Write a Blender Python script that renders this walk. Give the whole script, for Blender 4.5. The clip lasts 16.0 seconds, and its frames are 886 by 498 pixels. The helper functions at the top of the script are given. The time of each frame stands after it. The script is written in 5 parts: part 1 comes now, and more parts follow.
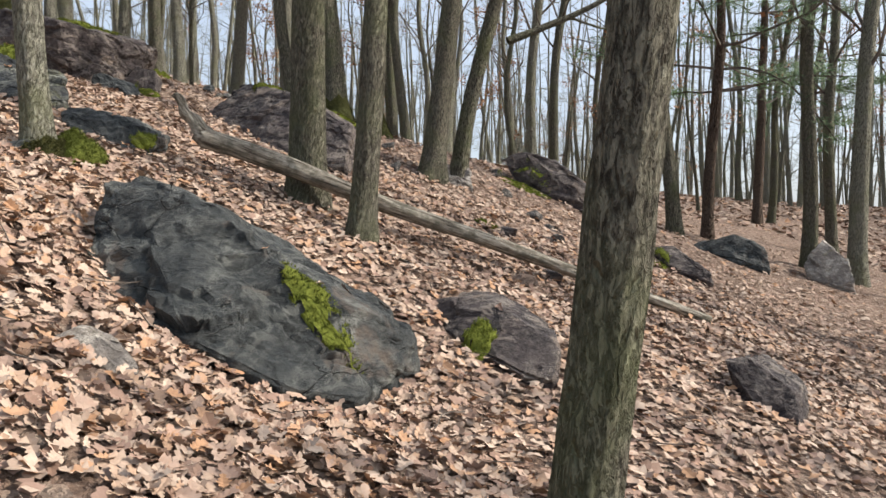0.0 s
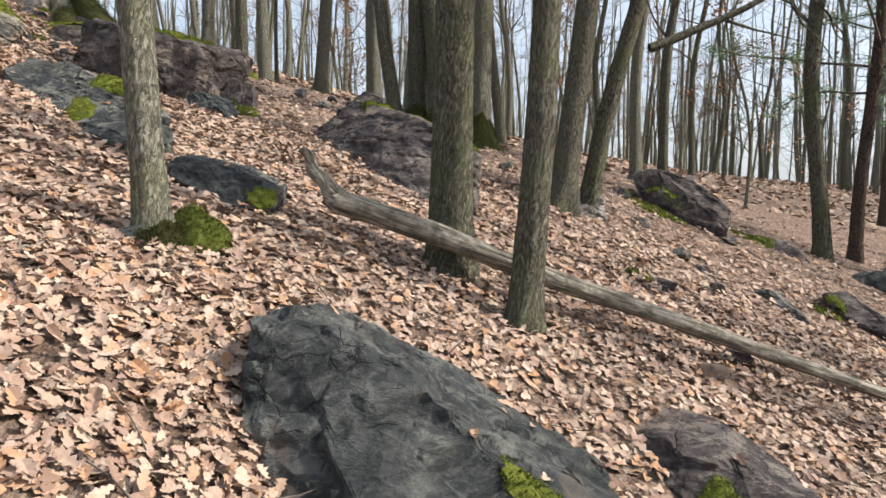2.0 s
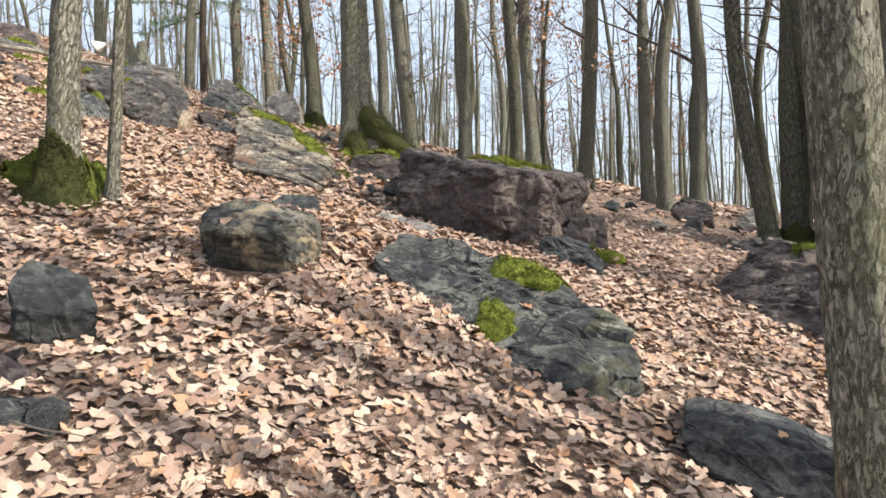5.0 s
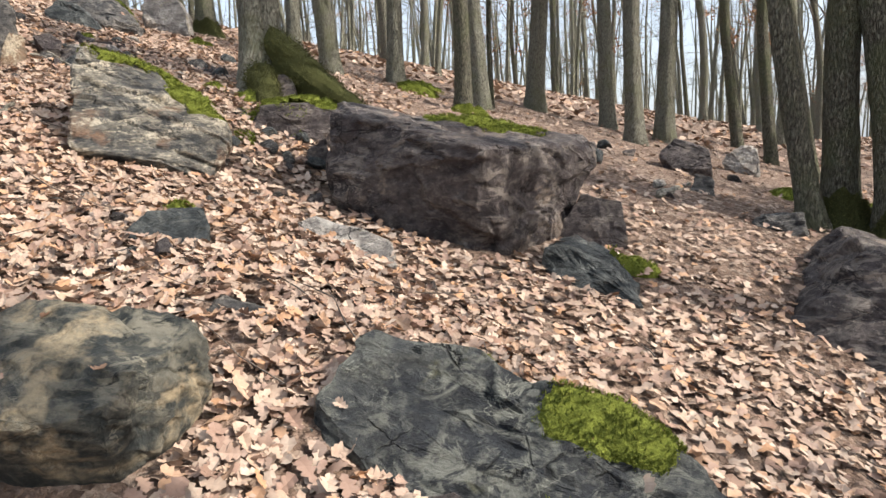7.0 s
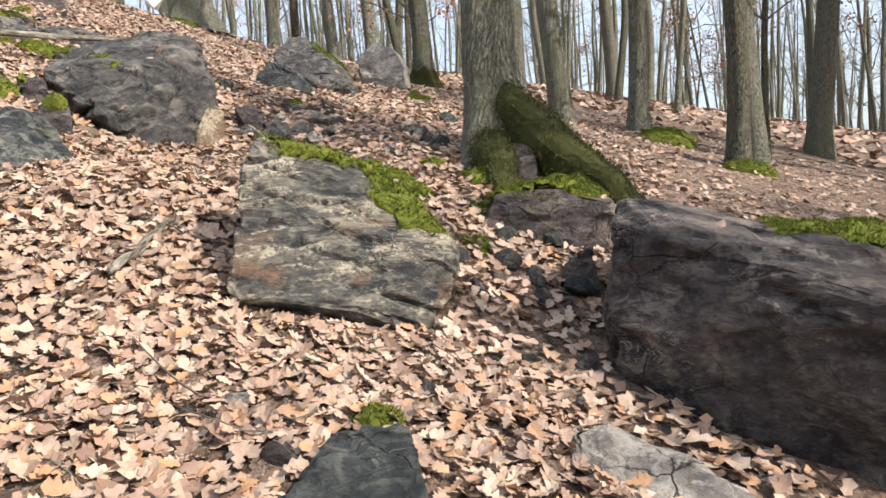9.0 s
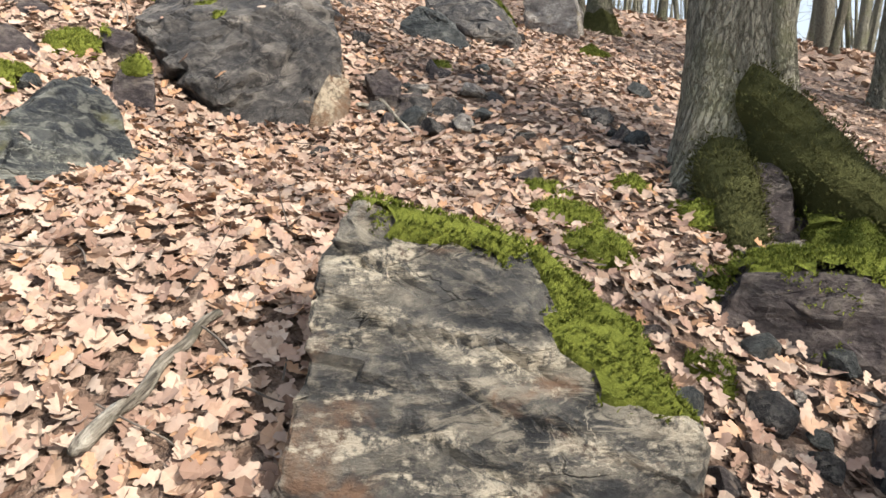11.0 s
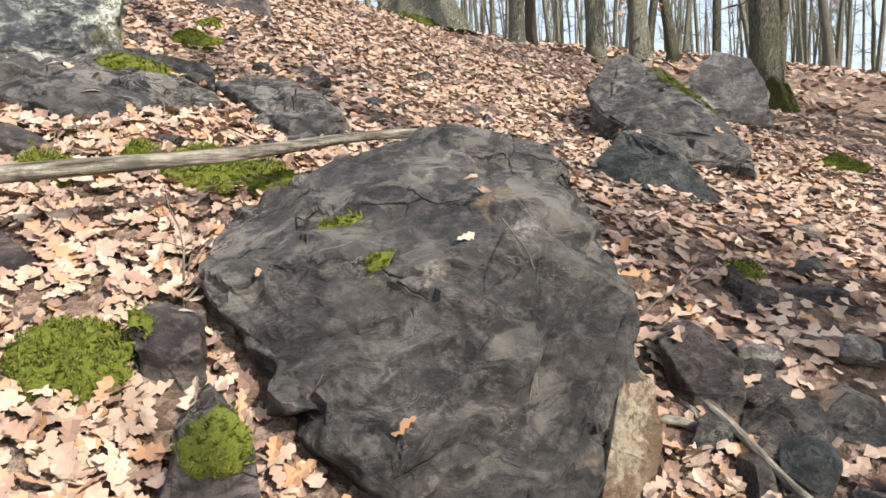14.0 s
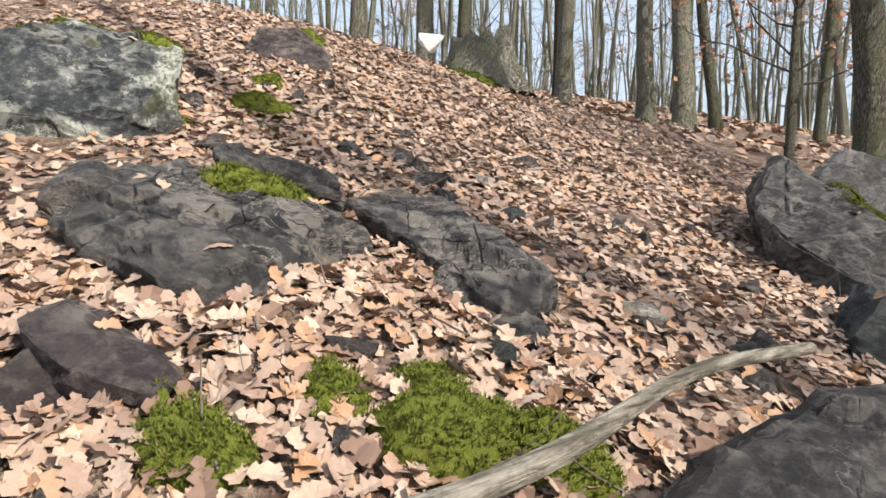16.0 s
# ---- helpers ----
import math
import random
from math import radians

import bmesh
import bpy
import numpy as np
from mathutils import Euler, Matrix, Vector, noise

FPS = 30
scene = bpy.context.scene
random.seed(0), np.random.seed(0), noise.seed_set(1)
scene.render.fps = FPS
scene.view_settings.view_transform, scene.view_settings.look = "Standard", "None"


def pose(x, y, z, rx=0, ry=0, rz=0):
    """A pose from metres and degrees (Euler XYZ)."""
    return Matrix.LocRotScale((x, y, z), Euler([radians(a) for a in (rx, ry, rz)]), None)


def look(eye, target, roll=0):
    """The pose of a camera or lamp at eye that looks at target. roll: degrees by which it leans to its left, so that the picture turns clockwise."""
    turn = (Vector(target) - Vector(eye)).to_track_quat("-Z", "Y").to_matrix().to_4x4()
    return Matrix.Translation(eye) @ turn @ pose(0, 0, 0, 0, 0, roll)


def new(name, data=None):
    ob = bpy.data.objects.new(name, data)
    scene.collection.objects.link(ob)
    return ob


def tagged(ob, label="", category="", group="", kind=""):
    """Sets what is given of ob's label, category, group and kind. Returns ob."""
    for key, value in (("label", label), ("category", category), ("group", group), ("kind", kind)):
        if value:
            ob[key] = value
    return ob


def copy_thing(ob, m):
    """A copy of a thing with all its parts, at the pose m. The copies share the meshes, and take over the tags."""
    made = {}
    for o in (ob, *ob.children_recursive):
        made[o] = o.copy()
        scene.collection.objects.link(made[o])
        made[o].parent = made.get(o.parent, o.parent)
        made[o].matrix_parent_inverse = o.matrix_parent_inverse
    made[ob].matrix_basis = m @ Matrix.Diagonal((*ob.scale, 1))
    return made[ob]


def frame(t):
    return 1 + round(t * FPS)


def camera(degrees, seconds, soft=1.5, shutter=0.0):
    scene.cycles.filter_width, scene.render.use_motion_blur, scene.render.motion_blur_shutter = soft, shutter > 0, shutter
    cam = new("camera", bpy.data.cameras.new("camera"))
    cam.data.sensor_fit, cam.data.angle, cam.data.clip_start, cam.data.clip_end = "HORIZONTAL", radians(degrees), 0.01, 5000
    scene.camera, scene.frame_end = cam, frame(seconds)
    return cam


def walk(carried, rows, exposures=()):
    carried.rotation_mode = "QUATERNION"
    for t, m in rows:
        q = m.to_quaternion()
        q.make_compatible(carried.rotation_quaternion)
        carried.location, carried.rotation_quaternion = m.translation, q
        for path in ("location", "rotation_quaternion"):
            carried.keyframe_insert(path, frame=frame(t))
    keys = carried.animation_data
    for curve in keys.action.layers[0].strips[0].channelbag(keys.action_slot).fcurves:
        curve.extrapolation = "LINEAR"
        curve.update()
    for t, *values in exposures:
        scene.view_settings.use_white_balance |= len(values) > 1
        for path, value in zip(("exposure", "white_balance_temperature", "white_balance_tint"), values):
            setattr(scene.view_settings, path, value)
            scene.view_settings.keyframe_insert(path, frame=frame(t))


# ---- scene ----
cam = camera(64.0, 16.0)
METRES, EYE, TILT, LEAN, TURN = 16.5, 1.45, -1.5, 0.0, 0.0
ROWS = [
    (0.0, 0.0, 0.0, 0.0, 0.0, 0.0, -0.0),
    (0.5, -0.0086, 0.0197, 0.0175, 2.47, 0.14, -0.27),
    (1.0, -0.0235, 0.0342, 0.0289, 3.32, -0.2, 0.17),
    (1.5, -0.0387, 0.0448, 0.0443, 3.78, -2.0, -1.51),
    (2.0, -0.0514, 0.0643, 0.0504, 4.87, -2.41, -0.49),
    (2.5, -0.0703, 0.0943, 0.0602, 8.62, 0.99, -1.29),
    (3.0, -0.099, 0.1071, 0.0684, 15.59, 1.09, 1.26),
    (3.5, -0.125, 0.1133, 0.0765, 20.7, 2.01, -0.49),
    (4.0, -0.1563, 0.1327, 0.0902, 23.17, 4.6, 0.48),
    (6.5, -0.2576, 0.2682, 0.1634, 11.34, -4.15, 1.93),
    (7.0, -0.2683, 0.302, 0.1753, 12.19, -5.94, 2.5),
    (7.5, -0.2806, 0.3253, 0.1802, 16.47, -6.16, 1.96),
    (8.0, -0.2986, 0.3566, 0.1897, 19.56, -5.09, 1.92),
    (8.5, -0.3162, 0.3831, 0.201, 24.52, -2.4, 3.39),
    (11.0, -0.3913, 0.4874, 0.2436, 40.39, -7.88, -1.08),
    (11.5, -0.4219, 0.4974, 0.2596, 42.72, -6.42, 1.39),
    (12.0, -0.4539, 0.5152, 0.2674, 45.2, -1.39, 1.82),
    (12.5, -0.4803, 0.5322, 0.2784, 46.7, -2.56, 0.63),
    (13.0, -0.5084, 0.5466, 0.2917, 45.31, -2.86, 1.31),
    (13.5, -0.5272, 0.5555, 0.3027, 42.65, -3.81, 0.6),
    (14.0, -0.5519, 0.5648, 0.3093, 42.96, -5.08, 1.63),
    (14.5, -0.5702, 0.5647, 0.3131, 45.96, -9.11, -0.08),
    (15.0, -0.5997, 0.5598, 0.3237, 44.74, -9.21, 1.37),
    (15.5, -0.6224, 0.5619, 0.3288, 42.11, -6.5, -0.36),
    (16.0, -0.6526, 0.5753, 0.3471, 40.29, -2.81, -1.66),
]
walk(cam, [(t, pose(0, 0, EYE, TILT, LEAN, TURN) @ pose(METRES * x, METRES * y, METRES * z, 90 + pitch, roll, yaw)) for t, x, y, z, yaw, pitch, roll in ROWS],
     [(0.0, 0.62), (2.0, 0.72), (3.0, 0.82), (4.0, 0.96), (8.0, 0.92), (11.0, 0.95), (12.0, 0.65), (13.0, 0.77), (14.5, 1.0), (15.5, 0.85), (16.0, 0.74)])

# ---- world and light ----
SUN_AZ, SUN_EL = 92.0, 38.0      # degrees: clockwise from +y towards +x, and above the horizon
world = bpy.data.worlds.new("sky")
scene.world = world
world.use_nodes = True
sky = world.node_tree.nodes.new("ShaderNodeTexSky")
sky.sky_type, sky.sun_disc = "NISHITA", False
sky.sun_elevation, sky.sun_rotation = radians(SUN_EL), radians(SUN_AZ)
sky.dust_density, sky.air_density = 4.0, 0.8
back = world.node_tree.nodes["Background"]
back.inputs["Strength"].default_value = 0.15
veil = world.node_tree.nodes.new("ShaderNodeMix")      # thin high cloud over the blue
veil.data_type = "RGBA"
veil.inputs["Factor"].default_value, veil.inputs["B"].default_value = 0.5, (4.2, 4.65, 5.1, 1)
world.node_tree.links.new(sky.outputs[0], veil.inputs["A"])
world.node_tree.links.new(veil.outputs["Result"], back.inputs["Color"])
sun = new("sun", bpy.data.lights.new("sun", "SUN"))
sun.data.energy, sun.data.angle, sun.data.color = 3.5, radians(0.6), (1.0, 0.93, 0.84)
sun.matrix_world = look((20, 20, 30), (20 - math.sin(radians(SUN_AZ)) * math.cos(radians(SUN_EL)),
                                       20 - math.cos(radians(SUN_AZ)) * math.cos(radians(SUN_EL)),
                                       30 - math.sin(radians(SUN_EL))))


# ---- materials ----
class Nodes:
    """A small wrapper for building node materials."""

    def __init__(self, name, rough=0.9):
        self.mat = bpy.data.materials.new(name)
        self.mat.use_nodes = True
        self.t = self.mat.node_tree
        self.bsdf = self.t.nodes["Principled BSDF"]
        self.bsdf.inputs["Roughness"].default_value = rough
        self.bsdf.inputs["Specular IOR Level"].default_value = 0.25
        self.co = self.t.nodes.new("ShaderNodeTexCoord").outputs["Object"]

    def mapping(self, scale, rot=(0, 0, 0), src=None):
        n = self.t.nodes.new("ShaderNodeMapping")
        n.inputs["Scale"].default_value = scale
        n.inputs["Rotation"].default_value = [radians(a) for a in rot]
        self.t.links.new(src or self.co, n.inputs["Vector"])
        return n.outputs[0]

    def noise(self, scale, detail=5, rough=0.6, vec=None, dist=0.0):
        n = self.t.nodes.new("ShaderNodeTexNoise")
        n.inputs["Scale"].default_value, n.inputs["Detail"].default_value = scale, detail
        n.inputs["Roughness"].default_value, n.inputs["Distortion"].default_value = rough, dist
        self.t.links.new(vec or self.co, n.inputs["Vector"])
        return n.outputs["Fac"]

    def voronoi(self, scale, feature="F1", out="Distance", vec=None, rand=1.0):
        n = self.t.nodes.new("ShaderNodeTexVoronoi")
        n.feature = feature
        n.inputs["Scale"].default_value, n.inputs["Randomness"].default_value = scale, rand
        self.t.links.new(vec or self.co, n.inputs["Vector"])
        return n.outputs[out]

    def ramp(self, fac, stops):
        n = self.t.nodes.new("ShaderNodeValToRGB")
        e = n.color_ramp.elements
        while len(e) < len(stops):
            e.new(0.5)
        for el, (p, c) in zip(e, stops):
            el.position = p
            el.color = (*c, 1) if not isinstance(c, (int, float)) else (c, c, c, 1)
        self.t.links.new(fac, n.inputs["Fac"])
        return n.outputs["Color"]

    def mix(self, fac, a, b, mode="MIX"):
        n = self.t.nodes.new("ShaderNodeMix")
        n.data_type, n.blend_type = "RGBA", mode
        for sock, v in ((n.inputs["Factor"], fac), (n.inputs["A"], a), (n.inputs["B"], b)):
            if isinstance(v, bpy.types.NodeSocket):
                self.t.links.new(v, sock)
            elif isinstance(v, tuple):
                sock.default_value = (*v, 1)
            else:
                sock.default_value = v
        return n.outputs["Result"]

    def math(self, op, a, b):
        n = self.t.nodes.new("ShaderNodeMath")
        n.operation = op
        for sock, v in zip(n.inputs, (a, b)):
            if isinstance(v, bpy.types.NodeSocket):
                self.t.links.new(v, sock)
            else:
                sock.default_value = v
        return n.outputs[0]

    def geometry(self, out):
        return self.t.nodes.new("ShaderNodeNewGeometry").outputs[out]

    def object_random(self):
        return self.t.nodes.new("ShaderNodeObjectInfo").outputs["Random"]

    def done(self, colour, height=None, strength=0.5, distance=0.02):
        self.t.links.new(colour, self.bsdf.inputs["Base Color"])
        if height is not None:
            b = self.t.nodes.new("ShaderNodeBump")
            b.inputs["Strength"].default_value, b.inputs["Distance"].default_value = strength, distance
            self.t.links.new(height, b.inputs["Height"])
            self.t.links.new(b.outputs[0], self.bsdf.inputs["Normal"])
        return self.mat


def rock_material(name, dark, mid, pale, pale_at, patch, patch_at, strata):
    """Weathered metamorphic rock: mottled grain, scratched pale streaks, fine cracks, lichen crusts; strata stretches the grain into layers."""
    n = Nodes(name, 0.6)
    n.bsdf.inputs["Specular IOR Level"].default_value = 0.32
    turn = (18, 25, 0)
    vec = n.mapping((1, 1, strata), turn)
    long = n.mapping((1, 1, 0.9 + 0.7 * strata), (32, 18, 40))
    big = n.noise(2.4, 6, 0.62, vec)
    fine = n.noise(19, 9, 0.72, n.mapping((1, 1, 1 + 0.4 * (strata - 1)), turn))
    lift = tuple(0.72 * a + 0.28 * b for a, b in zip(mid, pale))
    col = n.ramp(big, [(0.34, dark), (0.48, mid), (0.72, lift)])
    col = n.mix(n.ramp(n.noise(7.5, 8, 0.7, n.mapping((1, 1, 1.3), (60, 10, 15)), 0.6), [(0.4, 0.6), (0.52, 0.0)]), col, dark)
    col = n.mix(n.ramp(fine, [(0.5, 0.0), (0.76, 0.5)]), col, pale)
    # scratched and rubbed streaks along the foliation
    streak = n.math("MULTIPLY", n.ramp(n.noise(6.0, 9, 0.68, long, 0.9), [(0.495, 0.0), (0.56, 0.8)]), n.ramp(n.noise(1.8, 5, 0.62), [(0.42, 0.05), (0.56, 1.0)]))
    col = n.mix(streak, col, tuple(0.3 * a + 0.7 * b for a, b in zip(mid, pale)))
    stain = n.math("MULTIPLY", n.ramp(n.noise(1.9, 5, 0.62, n.mapping((1, 1, 1.4), (40, 0, 70)), 0.4), [(patch_at - 0.05, 0.0), (patch_at + 0.01, 1.0)]), n.ramp(n.noise(13, 7, 0.72), [(0.38, 0.2), (0.55, 0.9)]))
    col = n.mix(stain, col, patch)
    crust = n.math("MULTIPLY", n.ramp(n.noise(2.6, 7, 0.68, n.mapping((1, 1, 1 + 0.8 * (strata - 1)), turn)), [(pale_at - 0.02, 0.0), (pale_at + 0.04, 1.0)]), n.ramp(n.noise(34, 6, 0.75), [(0.42, 0.0), (0.54, 1.0)]))
    col = n.mix(crust, col, pale)
    worn = n.math("MULTIPLY", n.ramp(n.geometry("Pointiness"), [(0.51, 0.0), (0.57, 0.75)]), n.ramp(n.noise(24, 6, 0.7), [(0.38, 0.0), (0.58, 1.0)]))
    col = n.mix(worn, col, tuple(0.4 * a + 0.6 * b for a, b in zip(mid, pale)))
    vein = n.math("MULTIPLY", n.ramp(n.noise(3.4, 5, 0.6, n.mapping((1, 1, 2.2), (70, 30, 10)), 1.1), [(0.49, 0.0), (0.5, 0.85), (0.51, 0.0)]), n.ramp(n.noise(2.2, 3, 0.5), [(0.5, 0.0), (0.6, 1.0)]))
    col = n.mix(vein, col, tuple(min(1.15 * a, 0.8) for a in pale))
    specks = n.ramp(n.voronoi(85, "F1", "Distance"), [(0.06, 0.6), (0.17, 0.0)])
    col = n.mix(n.math("MULTIPLY", specks, n.ramp(big, [(0.45, 0.0), (0.6, 0.8)])), col, pale)
    # hairline cracks
    bent = n.mix(0.12, n.mapping((1, 1, 0.8 + 0.5 * strata), turn), n.noise(5, 5, 0.65))
    line = n.math("MULTIPLY", n.ramp(n.voronoi(3.6, "DISTANCE_TO_EDGE", "Distance", bent), [(0.0, 1.0), (0.02, 0.0)]), n.ramp(n.noise(2.7, 4, 0.6), [(0.5, 0.0), (0.6, 1.0)]))
    col = n.mix(line, col, tuple(0.35 * a for a in dark))
    n.t.links.new(n.ramp(n.noise(11, 6, 0.7), [(0.35, 0.5), (0.65, 0.82)]), n.bsdf.inputs["Roughness"])
    h = n.math("ADD", n.math("MULTIPLY", fine, 0.75), n.math("MULTIPLY", n.noise(85, 6, 0.78), 0.4))
    h = n.math("ADD", h, n.math("MULTIPLY", n.noise(6.0, 9, 0.68, long, 0.9), 0.9))
    h = n.math("SUBTRACT", h, n.math("MULTIPLY", line, 0.7))
    return n.done(col, h, 1.0, 0.03)


ROCKS = {
    "grey": rock_material("grey_rock", (0.012, 0.015, 0.016), (0.034, 0.04, 0.042), (0.2, 0.205, 0.185), 0.6, (0.13, 0.105, 0.085), 0.62, 1.6),
    "purple": rock_material("purple_rock", (0.018, 0.014, 0.016), (0.052, 0.041, 0.042), (0.3, 0.26, 0.22), 0.62, (0.24, 0.19, 0.15), 0.61, 1.9),
    "dark": rock_material("dark_rock", (0.014, 0.015, 0.017), (0.05, 0.048, 0.047), (0.3, 0.272, 0.235), 0.63, (0.27, 0.2, 0.13), 0.67, 1.4),
    "pale": rock_material("pale_rock", (0.1, 0.09, 0.083), (0.25, 0.225, 0.2), (0.52, 0.48, 0.42), 0.52, (0.3, 0.26, 0.16), 0.6, 1.5),
    "layered": rock_material("layered_rock", (0.02, 0.022, 0.025), (0.07, 0.07, 0.067), (0.56, 0.5, 0.385), 0.54, (0.2, 0.12, 0.075), 0.6, 4.0),
    "beige": rock_material("beige_rock", (0.012, 0.017, 0.017), (0.04, 0.045, 0.043), (0.36, 0.33, 0.25), 0.6, (0.42, 0.34, 0.22), 0.54, 1.5),
    "lichen": rock_material("lichen_rock", (0.018, 0.021, 0.025), (0.05, 0.056, 0.06), (0.46, 0.48, 0.42), 0.54, (0.13, 0.14, 0.05), 0.62, 1.2),
    "slate": rock_material("slate_rock", (0.01, 0.012, 0.015), (0.026, 0.03, 0.035), (0.27, 0.275, 0.23), 0.6, (0.1, 0.1, 0.045), 0.65, 1.3),
    "sand": rock_material("sand_rock", (0.04, 0.034, 0.028), (0.14, 0.115, 0.086), (0.4, 0.34, 0.25), 0.57, (0.16, 0.09, 0.05), 0.6, 1.4),
    "brown": rock_material("brown_rock", (0.085, 0.06, 0.05), (0.19, 0.135, 0.105), (0.38, 0.3, 0.24), 0.6, (0.32, 0.19, 0.11), 0.58, 1.6),
}


def bark_material(name, dark, mid, pale, green, green_at):
    """Furrowed bark: long plates with dark grooves, a green film of algae."""
    n = Nodes(name, 0.95)
    n.bsdf.inputs["Specular IOR Level"].default_value = 0.1
    rnd = n.object_random()
    off = n.t.nodes.new("ShaderNodeVectorMath")
    off.operation = "ADD"
    comb = n.t.nodes.new("ShaderNodeCombineXYZ")
    n.t.links.new(n.math("MULTIPLY", rnd, 37.0), comb.inputs[2])
    n.t.links.new(n.co, off.inputs[0])
    n.t.links.new(comb.outputs[0], off.inputs[1])
    vec = n.mapping((1, 1, 0.34), (0, 0, 0), off.outputs[0])
    plates = n.voronoi(40, "DISTANCE_TO_EDGE", "Distance", n.mix(0.14, vec, n.noise(18, 5, 0.7, vec)))
    ridge = n.ramp(plates, [(0.02, 0.0), (0.17, 1.0)])
    grain = n.noise(55, 6, 0.7, vec)
    col = n.mix(ridge, dark, mid)
    col = n.mix(n.ramp(grain, [(0.42, 0.0), (0.66, 0.85)]), col, pale)
    film = n.math("MULTIPLY", n.ramp(n.noise(2.4, 5, 0.65, off.outputs[0]), [(green_at, 0.0), (green_at + 0.2, 1.0)]), 0.65)
    col = n.mix(film, col, green)
    col = n.mix(n.math("MULTIPLY", rnd, 0.35), col, (0.17, 0.155, 0.125))
    h = n.math("ADD", ridge, n.math("MULTIPLY", grain, 0.6))
    return n.done(col, h, 1.0, 0.035)


BARK = bark_material("oak_bark", (0.09, 0.087, 0.068), (0.275, 0.27, 0.212), (0.45, 0.44, 0.36), (0.22, 0.235, 0.125), 0.48)
BARK_DARK = bark_material("dark_bark", (0.04, 0.037, 0.03), (0.125, 0.116, 0.092), (0.33, 0.32, 0.24), (0.15, 0.17, 0.085), 0.44)
BARK_PINE = bark_material("pine_bark", (0.03, 0.024, 0.02), (0.12, 0.085, 0.066), (0.22, 0.17, 0.13), (0.12, 0.11, 0.07), 0.6)

n = Nodes("twig_bark", 0.9)
TWIG = n.done(n.ramp(n.noise(8), [(0.35, (0.07, 0.058, 0.05)), (0.65, (0.17, 0.145, 0.12))]))

n = Nodes("dead_wood", 0.85)
v = n.mapping((1, 1, 0.08))
DEADWOOD = n.done(n.mix(n.ramp(n.noise(7, 6, 0.7), [(0.46, 0.0), (0.6, 0.75)]), n.ramp(n.noise(40, 6, 0.65, v), [(0.36, (0.05, 0.042, 0.034)), (0.46, (0.22, 0.195, 0.155)), (0.62, (0.46, 0.43, 0.36))]), (0.1, 0.095, 0.07)),
                  n.math("ADD", n.noise(45, 6, 0.7, v), n.noise(14, 6, 0.7, n.mapping((1, 1, 0.4)))), 1.0, 0.03)

n = Nodes("dead_leaf", 0.7)
n.bsdf.inputs["Specular IOR Level"].default_value = 0.3
isl = n.geometry("Random Per Island")
LEAF_STOPS = [(0.0, (0.19, 0.12, 0.085)), (0.12, (0.28, 0.185, 0.14)), (0.3, (0.355, 0.262, 0.205)), (0.5, (0.4, 0.3, 0.225)), (0.62, (0.4, 0.225, 0.12)),
              (0.74, (0.43, 0.33, 0.255)), (0.92, (0.5, 0.395, 0.31)), (1.0, (0.34, 0.21, 0.15))]
lc = n.mix(n.ramp(n.noise(35, 4), [(0.4, 0.0), (0.8, 0.4)]), n.ramp(isl, LEAF_STOPS), (0.2, 0.11, 0.07))
n.bsdf.inputs["Transmission Weight"].default_value = 0.0
LEAF = n.done(lc, n.noise(120, 3), 0.3, 0.003)

n = Nodes("forest_floor", 0.95)
bent = n.mix(0.06, n.co, n.noise(22, 3, 0.7))
cell = n.voronoi(24, "F1", "Color", bent)
sep = n.t.nodes.new("ShaderNodeSeparateColor")
n.t.links.new(cell, sep.inputs[0])
fc = n.ramp(sep.outputs[0], [(0.0, (0.15, 0.1, 0.074)), (0.4, (0.28, 0.19, 0.14)), (0.75, (0.38, 0.275, 0.21)), (1.0, (0.46, 0.36, 0.28))])
fc = n.mix(n.ramp(n.noise(40, 6, 0.7), [(0.35, 0.55), (0.58, 0.0)]), fc, (0.1, 0.065, 0.047))
fc = n.mix(n.ramp(n.noise(0.7, 5), [(0.45, 0.0), (0.7, 0.4)]), fc, (0.12, 0.08, 0.058))
FLOOR = n.done(fc, n.math("ADD", n.voronoi(24, "F1", "Distance", bent), n.math("MULTIPLY", n.noise(60, 5, 0.7), 0.6)), 1.0, 0.05)


def moss_material(name, low, high):
    n = Nodes(name, 0.95)
    n.bsdf.inputs["Specular IOR Level"].default_value = 0.1
    half = tuple(0.5 * (a + b) for a, b in zip(low, high))
    c = n.ramp(n.geometry("Random Per Island"), [(0.0, low), (0.5, half), (1.0, high)])
    c = n.mix(n.ramp(n.noise(70, 5, 0.7), [(0.35, 0.4), (0.6, 0.0)]), c, low)
    c = n.mix(n.ramp(n.noise(6, 4), [(0.4, 0.0), (0.75, 0.35)]), c, tuple(0.7 * a for a in half))
    return n.done(c, n.noise(110, 5, 0.75), 1.0, 0.02)


MOSS = moss_material("green_moss", (0.07, 0.095, 0.016), (0.34, 0.38, 0.07))
MOSS_ROOT = moss_material("root_moss", (0.045, 0.05, 0.02), (0.17, 0.17, 0.06))
MOSS_DARK = moss_material("dark_moss", (0.05, 0.07, 0.014), (0.22, 0.25, 0.05))
n = Nodes("pine_needle", 0.6)
NEEDLE = n.done(n.ramp(n.geometry("Random Per Island"), [(0.0, (0.05, 0.09, 0.04)), (1.0, (0.14, 0.22, 0.09))]))
n = Nodes("rusty_leaf", 0.7)
RUSTY = n.done(n.ramp(n.geometry("Random Per Island"), [(0.0, (0.16, 0.075, 0.04)), (0.5, (0.34, 0.17, 0.09)), (1.0, (0.5, 0.3, 0.18))]))
